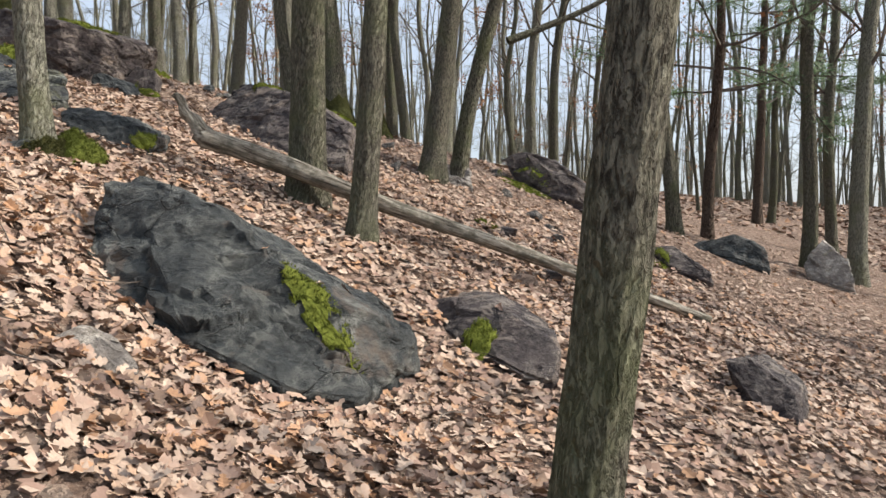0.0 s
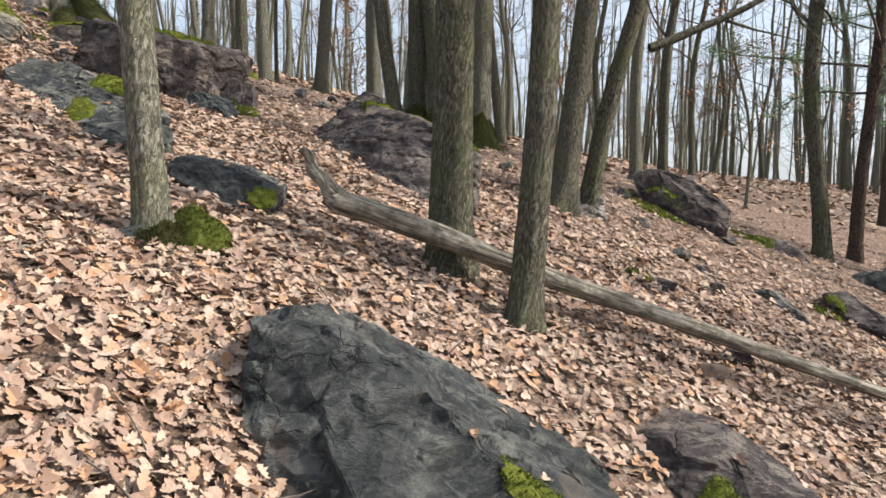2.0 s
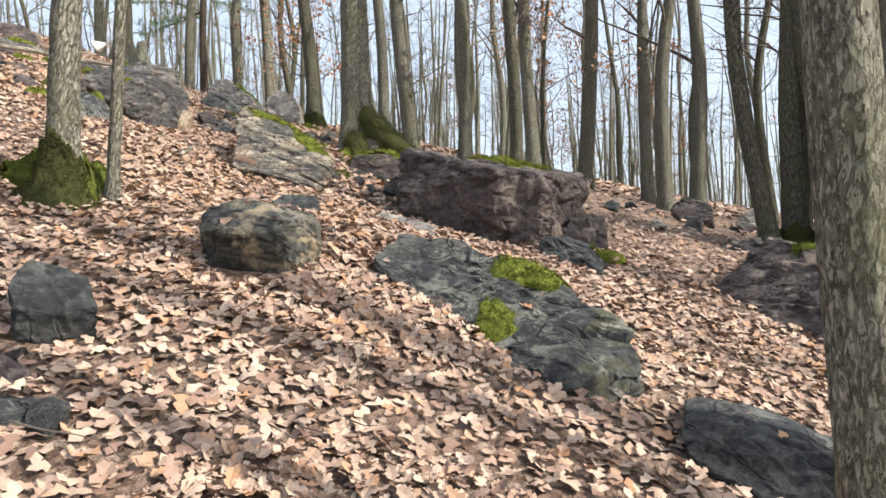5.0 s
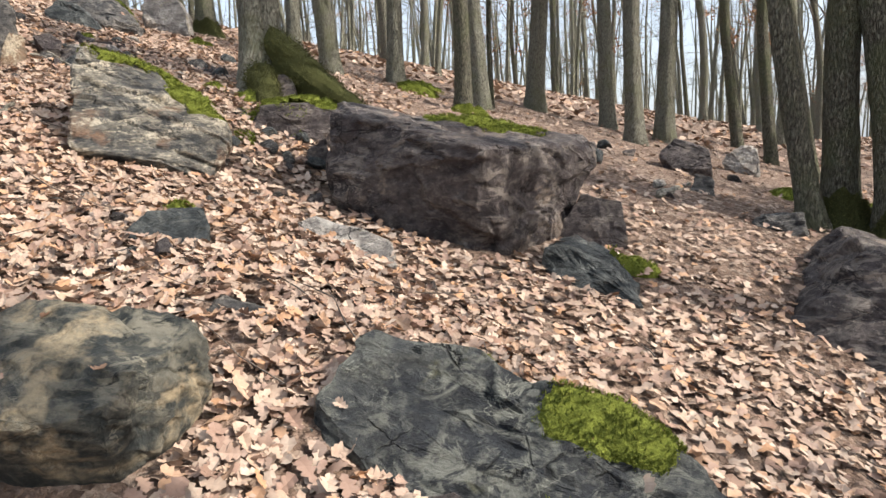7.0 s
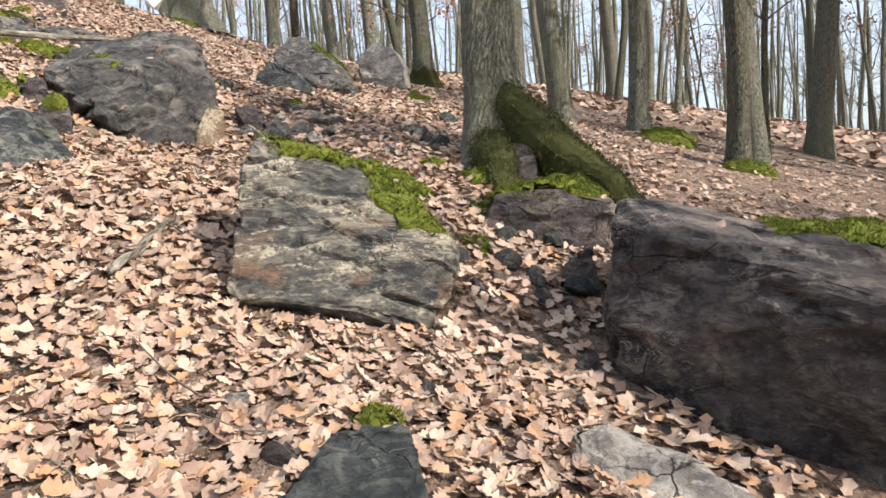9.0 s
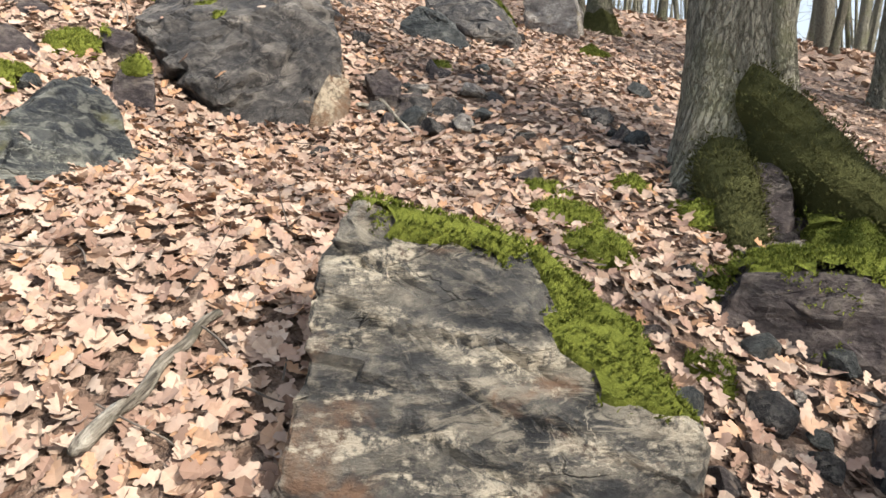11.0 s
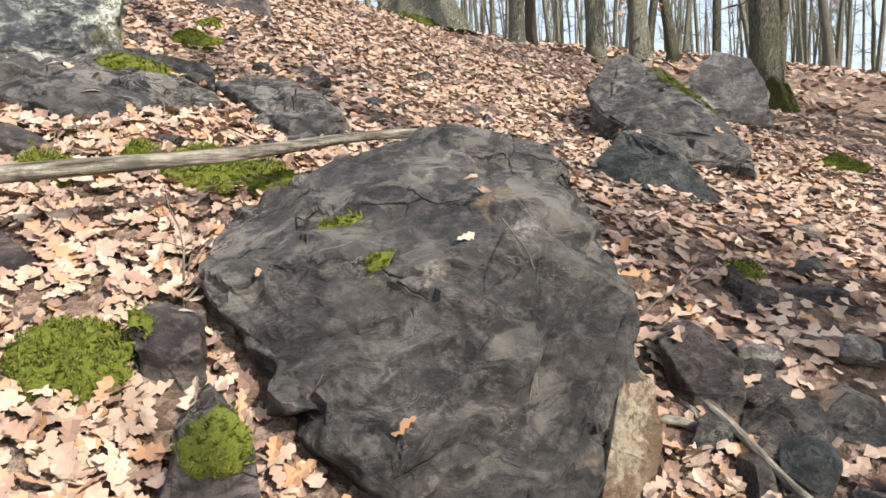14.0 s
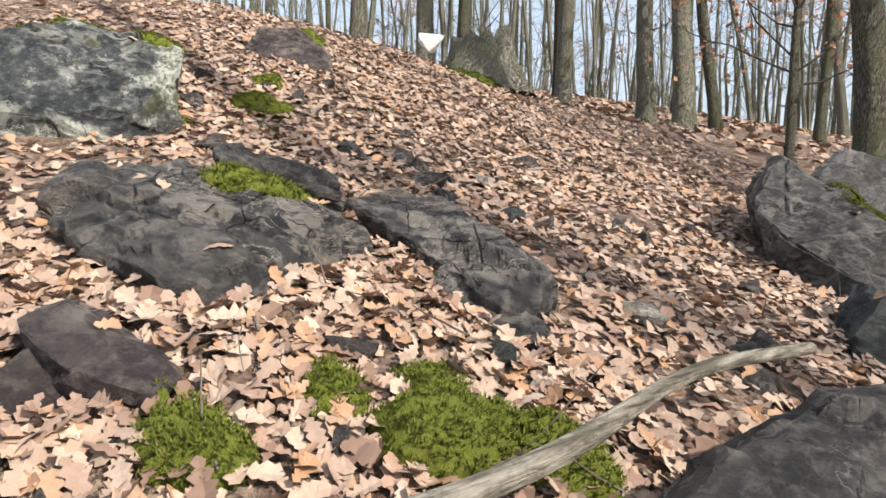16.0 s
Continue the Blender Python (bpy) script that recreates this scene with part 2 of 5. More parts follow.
n = Nodes("cut_stone", 0.8)
WHITE = n.done(n.ramp(n.noise(14), [(0.3, (0.5, 0.48, 0.44)), (0.7, (0.78, 0.77, 0.73))]), n.noise(30), 0.4, 0.01)


# ---- helpers for meshes ----
def mesh_of(name, verts, faces, material, smooth=False):
    me = bpy.data.meshes.new(name)
    me.from_pydata(verts, [], faces)
    me.materials.append(material)
    if smooth:
        me.polygons.foreach_set("use_smooth", [True] * len(me.polygons))
    return me


def part(name, me, parent, label=""):
    """Links a mesh as one part of a thing."""
    ob = new(name, me)
    ob.parent = parent
    return tagged(ob, label)


def empty(name, m):
    ob = new(name)
    ob.empty_display_size = 0.2
    ob.matrix_world = m
    return ob


def fbm(p, octaves=4):
    return noise.fractal(p, 0.9, 2.1, octaves)


# ---- the hillside ----
HILL = (3.309, -0.334, 0.170, 0.027, 0.044, -0.008)
KNOLLS = ((-1, 3, 2, 0.407),
          (3, 4, 2.5, 0.011),
          (2, 8, 2.6, -0.220),
          (-3, 6, 2.6, -0.008),
          (-4, 10, 2.6, 0.094),
          (-7, 8, 2.6, -0.300),
          (-9, 11, 2.6, 0.299),
          (-10, 15, 3, 0.019),
          (-13, 11, 2.6, 0.195),
          (-15, 15, 3, -0.130),
          (0, 12, 3, 0.495),
          (-1, 0, 1.8, -0.215),
          (-3, 20, 6, 0.010),
          (-18, 19, 6, -0.114),
          (12, 22, 8, -0.325))
HOLLOWS = ((-0.7, 3.5, 1.2, -0.528),
           (0.6, 4.6, 1.2, -0.063),
           (-5.6, 7.6, 1.2, 0.381),
           (-9.9, 10.9, 0.9, -0.404),
           (-8.5, 10, 1.2, 0.128),
           (-7.2, 9.2, 1.2, 0.033),
           (-12.2, 10.6, 1.2, 0.292),
           (-11.3, 10.1, 1, -0.180),
           (-4.5, 8.8, 1.2, -0.075),
           (-2.2, 6.4, 1.2, 0.007),
           (-6.6, 10.2, 1, -0.137),
           (-10.4, 13.4, 1.3, -0.053),
           (-18, 15, 2.5, 0.593),
           (-20.5, 13, 3, 0.598),
           (-16.5, 18, 2.2, 0.187))


def height(x, y):
    """The smooth height of the hillside (numbers or arrays)."""
    lib = math if isinstance(x, (int, float)) else np
    u, w = 22 * lib.tanh((x + 5) / 22), 24 * lib.tanh((y - 9) / 24)
    z = HILL[0] + HILL[1] * u + HILL[2] * w + (HILL[3] * u * u + HILL[4] * u * w + HILL[5] * w * w) / 10
    for a, b, q, k in KNOLLS + HOLLOWS:
        z = z + k * lib.exp(-((x - a) ** 2 + (y - b) ** 2) / (2 * q * q))
    return z


def rough(x, y):
    """Small bumps of the forest floor."""
    return 0.035 * noise.noise((x * 0.9, y * 0.9, 3.1)) + 0.018 * noise.noise((x * 3.1, y * 3.1, 7.7))


def floor_z(x, y):
    return float(height(x, y)) + rough(x, y)


def slope(x, y):
    """The normal of the hillside."""
    e = 0.1
    return Vector((float(height(x - e, y) - height(x + e, y)) / (2 * e), float(height(x, y - e) - height(x, y + e)) / (2 * e), 1)).normalized()


def steps(lo, hi, fine, far):
    """Grid lines: fine between lo and hi, then ever wider out to far."""
    line = list(np.arange(lo, hi + fine, fine))
    d, a, b = fine, lo, line[-1]
    while b < far:
        d *= 1.35
        a, b = a - d, b + d
        line = [a] + line + [b]
    return line


gx, gy = steps(-18, 8, 0.14, 900), steps(1, 18, 0.14, 900)
gv = [(x, y, floor_z(x, y)) for y in gy for x in gx]
w_ = len(gx)
gf = [(j * w_ + i, j * w_ + i + 1, (j + 1) * w_ + i + 1, (j + 1) * w_ + i) for j in range(len(gy) - 1) for i in range(w_ - 1)]
ground = tagged(new("ground", mesh_of("ground", gv, gf, FLOOR, True)), "sloping forest floor under dry brown oak leaves", "ground", kind="structure")


# ---- rocks ----
ROCK_SURFACES = []      # every stone's faces in the world, so that leaves and moss lie on them


def refine(bm, longest, passes=6, most=9000):
    """Splits long edges until the mesh is even enough to be weathered."""
    for _ in range(passes):
        long = [e for e in bm.edges if e.calc_length() > longest]
        if not long or len(bm.faces) > most:
            break
        bmesh.ops.subdivide_edges(bm, edges=long, cuts=1)
        bmesh.ops.triangulate(bm, faces=[f for f in bm.faces if len(f.verts) > 3])


def weather(bm, seed, size, bed=(0.3, 0.42, 0.86), layers=0.5, facets=1.0):
    """Breaks a block along its joints: flat facets that step from one to the next, ledges along the bedding, open cracks."""
    bm.normal_update()
    bed = Vector(bed).normalized()
    shift = Vector((seed * 13.7, seed * 5.1, seed * 9.3))
    amp = min(size, 1.6)
    cut = random.Random(int(seed * 997))
    mid = sum((v.co for v in bm.verts), Vector()) / len(bm.verts)
    planes = []
    for _ in range(20):
        d = Vector((cut.gauss(0, 1), cut.gauss(0, 1), cut.gauss(0, 1))).normalized()
        reach = max((v.co - mid).dot(d) for v in bm.verts)
        planes.append((d, reach * cut.uniform(0.94, 0.99)))
    for v in bm.verts:
        o = v.co - mid
        for d, r in planes:
            over = o.dot(d) - r
            if over > 0:
                o -= d * over
        v.co = mid + o
    bm.normal_update()
    one = Vector((1, 1, 1))
    s1, s2 = 2.0 / max(amp, 0.4), 6.5 / max(amp, 0.4)
    moves = []
    for v in bm.verts:
        p = v.co
        q = p + shift
        warp = Vector((fbm(q * 2.2, 3), fbm(q * 2.2 + Vector((9, 2, 4)), 3), fbm(q * 2.2 + Vector((1, 8, 3)), 3))) * 0.05 * amp
        q = q + warp
        q = q + bed * bed.dot(q) * 0.9
        dist, spots = noise.voronoi(q * s1)
        c, edge = spots[0], dist[1] - dist[0]
        d = min(1.0, edge / 0.1) * (facets * 0.06 * (noise.cell_vector(c * 7.3) * 2 - one).dot(q * s1 - c) / s1 + 0.009 * amp * noise.cell(c * 3.1))
        if edge < 0.09 and noise.cell((c + spots[1]) * 5.3) > 0.2:
            d -= 0.016 * amp * (1 - edge / 0.09)
        dist, spots = noise.voronoi(q * s2)
        c, edge = spots[0], dist[1] - dist[0]
        d += min(1.0, edge / 0.14) * (facets * 0.1 * (noise.cell_vector(c * 5.7) * 2 - one).dot(q * s2 - c) / s2 + 0.004 * amp * noise.cell(c * 2.3))
        layer = bed.dot(p + warp * 0.7) * 9.0 / max(amp, 0.45) + seed
        k = math.floor(layer)
        side = max(0.0, 1 - 1.5 * abs(v.normal.dot(bed)))
        d += layers * side * amp * 0.012 * noise.cell((0.3, 0.3, k + 0.5))
        opening = min(max(noise.noise(p * 2.6 / amp + Vector((k * 3.7, 0, seed))) * 6, 0.0), 1.0)
        d -= layers * side * 0.024 * amp * opening * max(0.0, 1 - abs(layer - k - 0.15) / 0.15)
        d += amp * 0.006 * fbm(q * 1.1 / max(amp, 0.4), 2)
        moves.append(v.normal * d)
    for v, m in zip(bm.verts, moves):
        v.co += m
    # flat breaks with crisp arrises, then a fine roughness
    bmesh.ops.dissolve_limit(bm, angle_limit=radians(8), verts=bm.verts[:], edges=bm.edges[:], use_dissolve_boundaries=False)
    bmesh.ops.triangulate(bm, faces=bm.faces[:])
    refine(bm, max(0.035, 0.03 * amp), 3, 16000)
    bm.normal_update()
    for v in bm.verts:
        q = (v.co + shift) / max(amp, 0.4)
        v.co += v.normal * amp * (0.0035 * noise.noise(q * 11) + 0.0025 * noise.noise(q * 27))
    bm.normal_update()
    for e in bm.edges:
        e.smooth = not (len(e.link_faces) == 2 and e.calc_face_angle(0) > 0.26)
    for f in bm.faces:
        f.smooth = True


LEDGES = {"layered": 2.0, "purple": 0.6, "grey": 0.5, "dark": 0.15, "slate": 0.2}


def rock(name, label, at, yaw, lean, profile, depth, back, tone, bury=0.3, category="rock", fine=0.028):
    """A block of rock: its outline on a plane that leans back by so many degrees, given as (along, up, proud) in metres,
    and carried back into the slope by depth. back: the size of the rear outline, its rise and its shift along."""
    L = radians(lean)
    pts = []
    for u, v, w in profile:
        pts.append(Vector((u, v * math.sin(L) - w * math.cos(L), v * math.cos(L) + w * math.sin(L))))
    cu = sum(p.x for p in pts) / len(pts)
    cv = sum(p.z for p in pts) / len(pts)
    rear = [Vector(((p.x - cu) * back[0] + cu + back[2], p.y + depth, (p.z - cv) * back[0] + cv + back[1] + 0.0)) for p in pts]
    low = [p + Vector((0.0, 0.1, -bury)) for p in pts if p.z <= cv] if bury else []
    bm = bmesh.new()
    for p in pts + rear + low:
        bm.verts.new(p)
    hull = bmesh.ops.convex_hull(bm, input=bm.verts)
    gone = [g for g in set(hull["geom_interior"]) | set(hull["geom_unused"]) if isinstance(g, bmesh.types.BMVert) and g.is_valid]
    bmesh.ops.delete(bm, geom=gone, context="VERTS")
    size = max(max(p.x for p in pts) - min(p.x for p in pts), depth)
    bmesh.ops.bevel(bm, geom=list(bm.edges), offset=0.012 * min(size, 1.2), segments=1, affect="EDGES")
    bmesh.ops.triangulate(bm, faces=bm.faces[:])
    refine(bm, max(fine * 0.75, size / 75), 8, 26000 if name in ("boulder", "rock_slab") else 3600)
    seed = (at[0] * 3.7 + at[1] * 1.3) % 17
    weather(bm, seed, size, layers=LEDGES.get(tone, 0.5), facets={"layered": 1.0, "dark": 1.9, "purple": 1.1}.get(tone, 1.5))
    me = bpy.data.meshes.new(name)
    bm.to_mesh(me)
    bm.free()
    me.materials.append(ROCKS[tone])
    ob = new(name, me)
    ob.matrix_world = pose(*at, 0, 0, yaw)
    m = ob.matrix_world
    ROCK_SURFACES.append(([m @ v.co for v in me.vertices], [tuple(p.vertices) for p in me.polygons]))
    return tagged(ob, label, category)


boulder_a = rock("boulder", "long dark grey boulder with a moss tuft on top", (-0.94, 3.28, 0.66), 16, 35,
    ((-0.83, 1.00, -0.25), (-0.77, 1.50, -0.30), (-0.59, 1.47, -0.20), (-0.09, 1.10, 0), (0.19, 0.76, 0.05), (0.55, 0.48, 0), (0.97, 0.46, -0.35), (0.96, 0.32, -0.40), (0.56, -0.04, 0), (0.24, 0.00, 0.05), (-0.24, 0.27, 0.10), (-0.78, 0.82, -0.20)), 0.75, (0.80, 0.05, 0.10), "grey", 0.30, "boulder")
stone_a = rock("stone", "pale grey stone embedded in the leafy slope", (-1.37, 2.73, 0.84), 27, 35,
    ((-0.13, 0.23, 0), (-0.02, 0.27, 0), (0.12, 0.19, 0), (0.19, 0.05, 0), (0.08, -0.01, 0), (-0.08, 0.07, 0), (-0.14, 0.16, 0)), 0.25, (0.70, 0.00, 0.00), "pale", 0.30, "stone")
rock_a = rock("rock", "purplish brown rock embedded in the leafy slope", (0.30, 4.38, 0.53), -4, 45,
    ((-0.73, 0.94, -0.40), (-0.28, 0.71, -0.10), (0.00, 0.61, 0), (0.43, 0.20, 0.10), (0.39, -0.06, 0.10), (0.21, -0.04, 0.10), (-0.22, 0.31, 0)), 0.50, (0.80, 0.05, 0.10), "purple", 0.30, "rock")
rock_b = rock("rock", "purplish brown rock embedded in the leafy slope", (2.16, 4.71, 0.14), -25, 40,
    ((-0.30, 0.49, 0), (-0.13, 0.53, 0), (0.18, 0.27, 0), (0.22, 0.03, 0), (-0.01, 0.08, 0)), 0.40, (0.80, 0.00, 0.10), "purple", 0.30, "rock")
rock_c = rock("rock", "dark grey rock embedded in the leafy slope", (-3.01, 6.31, 2.15), 12, 40,
    ((-0.44, 0.59, 0), (-0.17, 0.56, 0), (0.10, 0.45, 0), (0.45, 0.21, 0), (0.42, 0.01, 0), (0.13, 0.04, 0), (-0.12, 0.17, 0), (-0.43, 0.40, 0)), 0.50, (0.80, 0.05, 0.10), "grey", 0.30, "rock")
boulder_c = rock("boulder", "flat grey boulder with moss and leaves on top", (-4.29, 6.49, 2.54), 22, 0,
    ((-0.82, 0.58, -0.90), (-0.78, 0.86, -1.10), (-0.52, 1.05, -1.35), (-0.04, 0.92, -1.15), (0.43, 0.71, -0.85), (0.73, 0.41, -0.40), (0.78, 0.21, -0.30), (0.40, -0.01, 0), (0.24, 0.01, 0), (-0.69, 0.47, -0.75)), 0.35, (0.75, -0.20, 0.05), "slate", 0.30, "boulder")
boulder_d = rock("boulder", "purplish brown boulder embedded in the leafy slope", (-2.05, 8.76, 2.15), -0, 25,
    ((-1.26, 1.19, -0.60), (-0.73, 1.73, -0.50), (-0.19, 1.45, -0.20), (0.34, 1.04, 0.10), (0.93, 0.50, 0.30), (0.90, -0.12, 0.40), (0.55, -0.12, 0.40), (-0.15, 0.19, 0.20), (-1.13, 0.88, -0.40)), 1.30, (0.85, 0.10, 0.10), "purple", 0.30, "boulder")
boulder_e = rock("boulder", "large angular purplish block capped with moss", (-5.25, 9.58, 3.42), 10, 0,
    ((-1.00, 0.56, -0.42), (-1.00, 1.16, -0.62), (-0.36, 1.01, -0.30), (0.12, 0.83, 0.05), (1.07, 0.84, -1.20), (1.00, 0.70, -1.05), (0.75, 0.20, -0.90), (0.25, 0.01, -0.26), (0.02, 0.00, -0.20), (-0.42, 0.24, -0.26), (-0.98, 1.24, -1.1), (-0.30, 1.10, -0.75)), 0.70, (0.80, -0.05, 0.10), "purple", 0.15, "boulder")
slab = rock("rock_slab", "tilted layered rock slab edged with bright moss", (-7.23, 9.31, 4.17), 35, 0,
    ((-0.59, 0.22, 0), (-0.49, 0.92, -0.45), (0.04, 0.78, -0.60), (0.21, 0.56, -0.50), (0.49, 0.35, -0.35), (0.44, 0.11, -0.22), (0.27, -0.04, -0.10), (-0.02, 0.11, 0)), 0.30, (0.90, -0.12, 0.05), "layered", 0.00, "rock")
slab_foot = rock("rock_slab", "layered pale and grey rock slab embedded in the leafy slope", (-7.44, 9.21, 4.10), 38, 0,
    ((-0.39, 0.25, -0.10), (-0.01, 0.17, -0.10), (0.48, 0.00, -0.15), (0.44, -0.06, -0.10), (-0.02, 0.03, 0), (-0.38, 0.12, 0)), 0.35, (0.90, 0.00, 0.00), "layered", 0.30, "rock")
boulder_f = rock("boulder", "dark-topped beige boulder embedded in the leafy slope", (-5.86, 6.65, 3.23), 37, 0,
    ((-0.36, 0.36, -0.20), (-0.32, 0.50, -0.35), (-0.08, 0.60, -0.50), (0.22, 0.50, -0.42), (0.40, 0.45, -0.34), (0.42, 0.30, -0.30), (0.24, 0.04, -0.16), (0.13, -0.02, -0.08), (-0.05, 0.03, -0.10), (-0.25, 0.24, -0.10), (-0.22, 0.36, 0.03), (0.08, 0.34, 0.09), (0.22, 0.42, -0.04)), 0.35, (0.75, -0.05, 0.05), "beige", 0.15, "boulder")
stone_b = rock("stone", "purplish brown stone embedded in the leafy slope", (-5.86, 7.16, 3.40), 31, 20,
    ((-0.08, 0.08, 0), (0.04, 0.17, 0), (0.08, 0.08, 0), (0.03, 0.01, 0), (-0.06, 0.01, 0)), 0.20, (0.70, 0.00, 0.00), "purple", 0.30, "stone")
rock_d = rock("rock", "pale grey rock embedded in the leafy slope", (-5.83, 8.77, 3.55), 21, 62,
    ((-0.29, 0.64, 0), (-0.15, 0.70, 0), (0.29, 0.37, 0), (0.31, 0.12, 0), (0.25, -0.03, 0), (-0.09, 0.10, 0), (-0.26, 0.35, 0)), 0.20, (0.80, -0.05, 0.05), "pale", 0.30, "rock")
rock_e = rock("rock", "dark grey rock embedded in the leafy slope", (-6.56, 8.25, 3.78), 34, 45,
    ((-0.24, 0.14, 0), (-0.09, 0.31, 0), (0.21, 0.32, 0), (0.22, 0.15, 0), (0.11, -0.01, 0), (-0.13, 0.02, 0)), 0.35, (0.80, 0.00, 0.00), "grey", 0.30, "rock")
stone_c = rock("stone", "purplish brown stone embedded in the leafy slope", (-4.48, 10.41, 3.43), 1, 20,
    ((-0.25, 0.21, 0), (-0.06, 0.47, 0), (0.23, 0.41, 0), (0.27, 0.11, 0), (0.06, 0.00, 0), (-0.23, 0.13, 0)), 0.40, (0.80, 0.00, 0.00), "purple", 0.30, "stone")
rock_f = rock("rock", "dark grey rock embedded in the leafy slope", (-4.48, 9.45, 3.22), 1, 40,
    ((-0.31, 0.46, 0), (-0.17, 0.50, 0), (0.12, 0.32, 0), (0.31, 0.06, 0), (0.28, 0.00, 0), (-0.03, 0.04, 0), (-0.22, 0.16, 0)), 0.45, (0.80, 0.05, 0.05), "grey", 0.30, "rock")
rock_g = rock("rock", "purplish brown rock embedded in the leafy slope", (-7.03, 10.96, 4.40), 22, 15,
    ((-0.43, 0.13, 0), (-0.28, 0.35, 0), (0.15, 0.35, 0), (0.46, 0.27, 0), (0.43, 0.11, 0), (0.21, 0.03, 0), (-0.06, 0.06, 0), (-0.40, 0.03, 0)), 0.70, (0.85, 0.05, 0.10), "purple", 0.30, "rock")
stone_d = rock("stone", "purplish brown stone embedded in the leafy slope", (-6.66, 10.54, 4.08), 19, 20,
    ((-0.13, 0.06, 0), (-0.07, 0.26, 0), (0.08, 0.36, 0), (0.12, 0.10, 0), (0.04, 0.00, 0)), 0.35, (0.80, 0.00, 0.00), "purple", 0.30, "stone")
stone_e = rock("stone", "purplish brown stone embedded in the leafy slope", (-7.55, 11.85, 4.75), 16, 15,
    ((-0.23, 0.17, 0), (-0.16, 0.37, 0), (0.12, 0.41, 0), (0.17, 0.20, 0), (0.14, 0.01, 0), (-0.14, 0.06, 0)), 0.35, (0.80, 0.00, 0.05), "purple", 0.30, "stone")
boulder_g = rock("boulder", "great blackish boulder with pale streaked face", (-10.28, 10.72, 5.21), 52, 0,
    ((-0.75, 0.85, -0.72), (-0.63, 1.00, -0.95), (-0.30, 1.15, -1.05), (0.15, 1.30, -1.15), (0.60, 1.16, -0.90), (0.63, 0.68, -0.35), (0.66, 0.22, -0.30), (0.34, 0.01, -0.05), (0.14, -0.01, 0), (-0.06, 0.07, -0.42), (-0.30, 0.20, -0.78), (-0.58, 0.50, -1.00),
     (-0.70, 0.74, -0.60), (-0.42, 0.52, -0.26), (-0.16, 0.27, -0.08), (-0.05, 0.74, -0.34), (0.36, 0.90, -0.38), (-0.38, 0.84, -0.50)), 0.45, (0.75, -0.15, 0.05), "dark", 0.10, "boulder")
stone_m = rock("stone", "sandy beige stone wedged under the great boulder", (-10.28, 10.72, 5.21), 52, 0,
    ((0.36, -0.03, -0.06), (0.52, -0.02, -0.12), (0.69, 0.16, -0.26), (0.69, 0.42, -0.33), (0.58, 0.50, -0.30), (0.46, 0.30, -0.14)), 0.22, (0.85, 0.00, 0.00), "sand", 0.12, "stone")
boulder_h = rock("boulder", "dark slate boulder crusted with pale lichen", (-9.16, 9.15, 4.92), 72, 0,
    ((0.45, 0.08, -0.69), (0.40, 0.30, -1.04), (0.38, 0.52, -1.16), (0.33, 0.70, -1.74), (0.22, 0.64, -1.50), (0.10, 0.57, -1.02), (-0.10, 0.42, -0.82), (-0.30, 0.30, -0.70), (-0.32, 0.05, -0.35), (-0.10, 0.12, -0.50), (0.05, -0.03, -0.28), (0.33, -0.05, -0.45)), 0.25, (0.80, -0.25, -0.05), "slate", 0.30, "boulder")
rock_h = rock("rock", "purplish brown rock embedded in the leafy slope", (-10.49, 10.14, 5.34), 64, 35,
    ((-0.11, 0.23, 0), (-0.06, 0.39, 0), (0.06, 0.48, 0), (0.13, 0.38, 0), (0.12, 0.06, 0), (0.04, 0.00, 0), (-0.10, 0.06, 0)), 0.35, (0.75, 0.05, 0.00), "purple", 0.30, "rock")
stone_f = rock("stone", "rusty brown stone embedded in the leafy slope", (-10.47, 10.39, 5.31), 60, 15,
    ((-0.09, 0.08, 0), (-0.06, 0.18, 0), (0.08, 0.15, 0), (0.08, 0.03, 0), (0.01, 0.00, 0)), 0.20, (0.80, 0.00, 0.00), "brown", 0.30, "stone")
rock_i = rock("rock", "blackish weathered rock embedded in the leafy slope", (-11.38, 14.34, 6.28), 32, 30,
    ((-0.62, 0.91, -0.30), (-0.28, 1.46, -0.50), (-0.13, 1.06, -0.30), (0.25, 0.60, -0.10), (0.50, 0.03, 0.10), (0.52, -0.10, 0.10), (0.09, -0.01, 0.10), (-0.47, 0.53, -0.10)), 0.90, (0.85, 0.05, 0.10), "dark", 0.30, "rock")
rock_j = rock("rock", "pale grey rock embedded in the leafy slope", (-11.93, 16.86, 6.69), 27, 20,
    ((-0.44, 0.52, 0), (-0.15, 0.83, 0), (0.20, 0.68, 0), (0.38, 0.33, 0), (0.37, -0.01, 0), (-0.06, 0.00, 0), (-0.31, 0.21, 0)), 0.90, (0.85, 0.05, 0.10), "pale", 0.30, "rock")
rock_k = rock("rock", "dark grey rock embedded in the leafy slope", (-11.0, 13.35, 5.95), 35, 25,
    ((-0.40, 0.20, 0), (-0.35, 0.43, 0), (-0.18, 0.64, 0), (0.02, 0.54, 0), (0.26, 0.29, 0), (0.37, 0.04, 0), (0.28, -0.01, 0), (-0.02, 0.01, 0)), 0.50, (0.80, 0.05, 0.05), "grey", 0.30, "rock")
rock_l = rock("rock", "purplish brown rock embedded in the leafy slope", (-9.98, 12.54, 5.61), 29, 40,
    ((-0.22, 0.13, 0), (-0.14, 0.20, 0), (0.20, 0.16, 0), (0.22, 0.06, 0), (0.08, 0.00, 0), (-0.15, 0.04, 0)), 0.30, (0.80, 0.00, 0.00), "purple", 0.30, "rock")
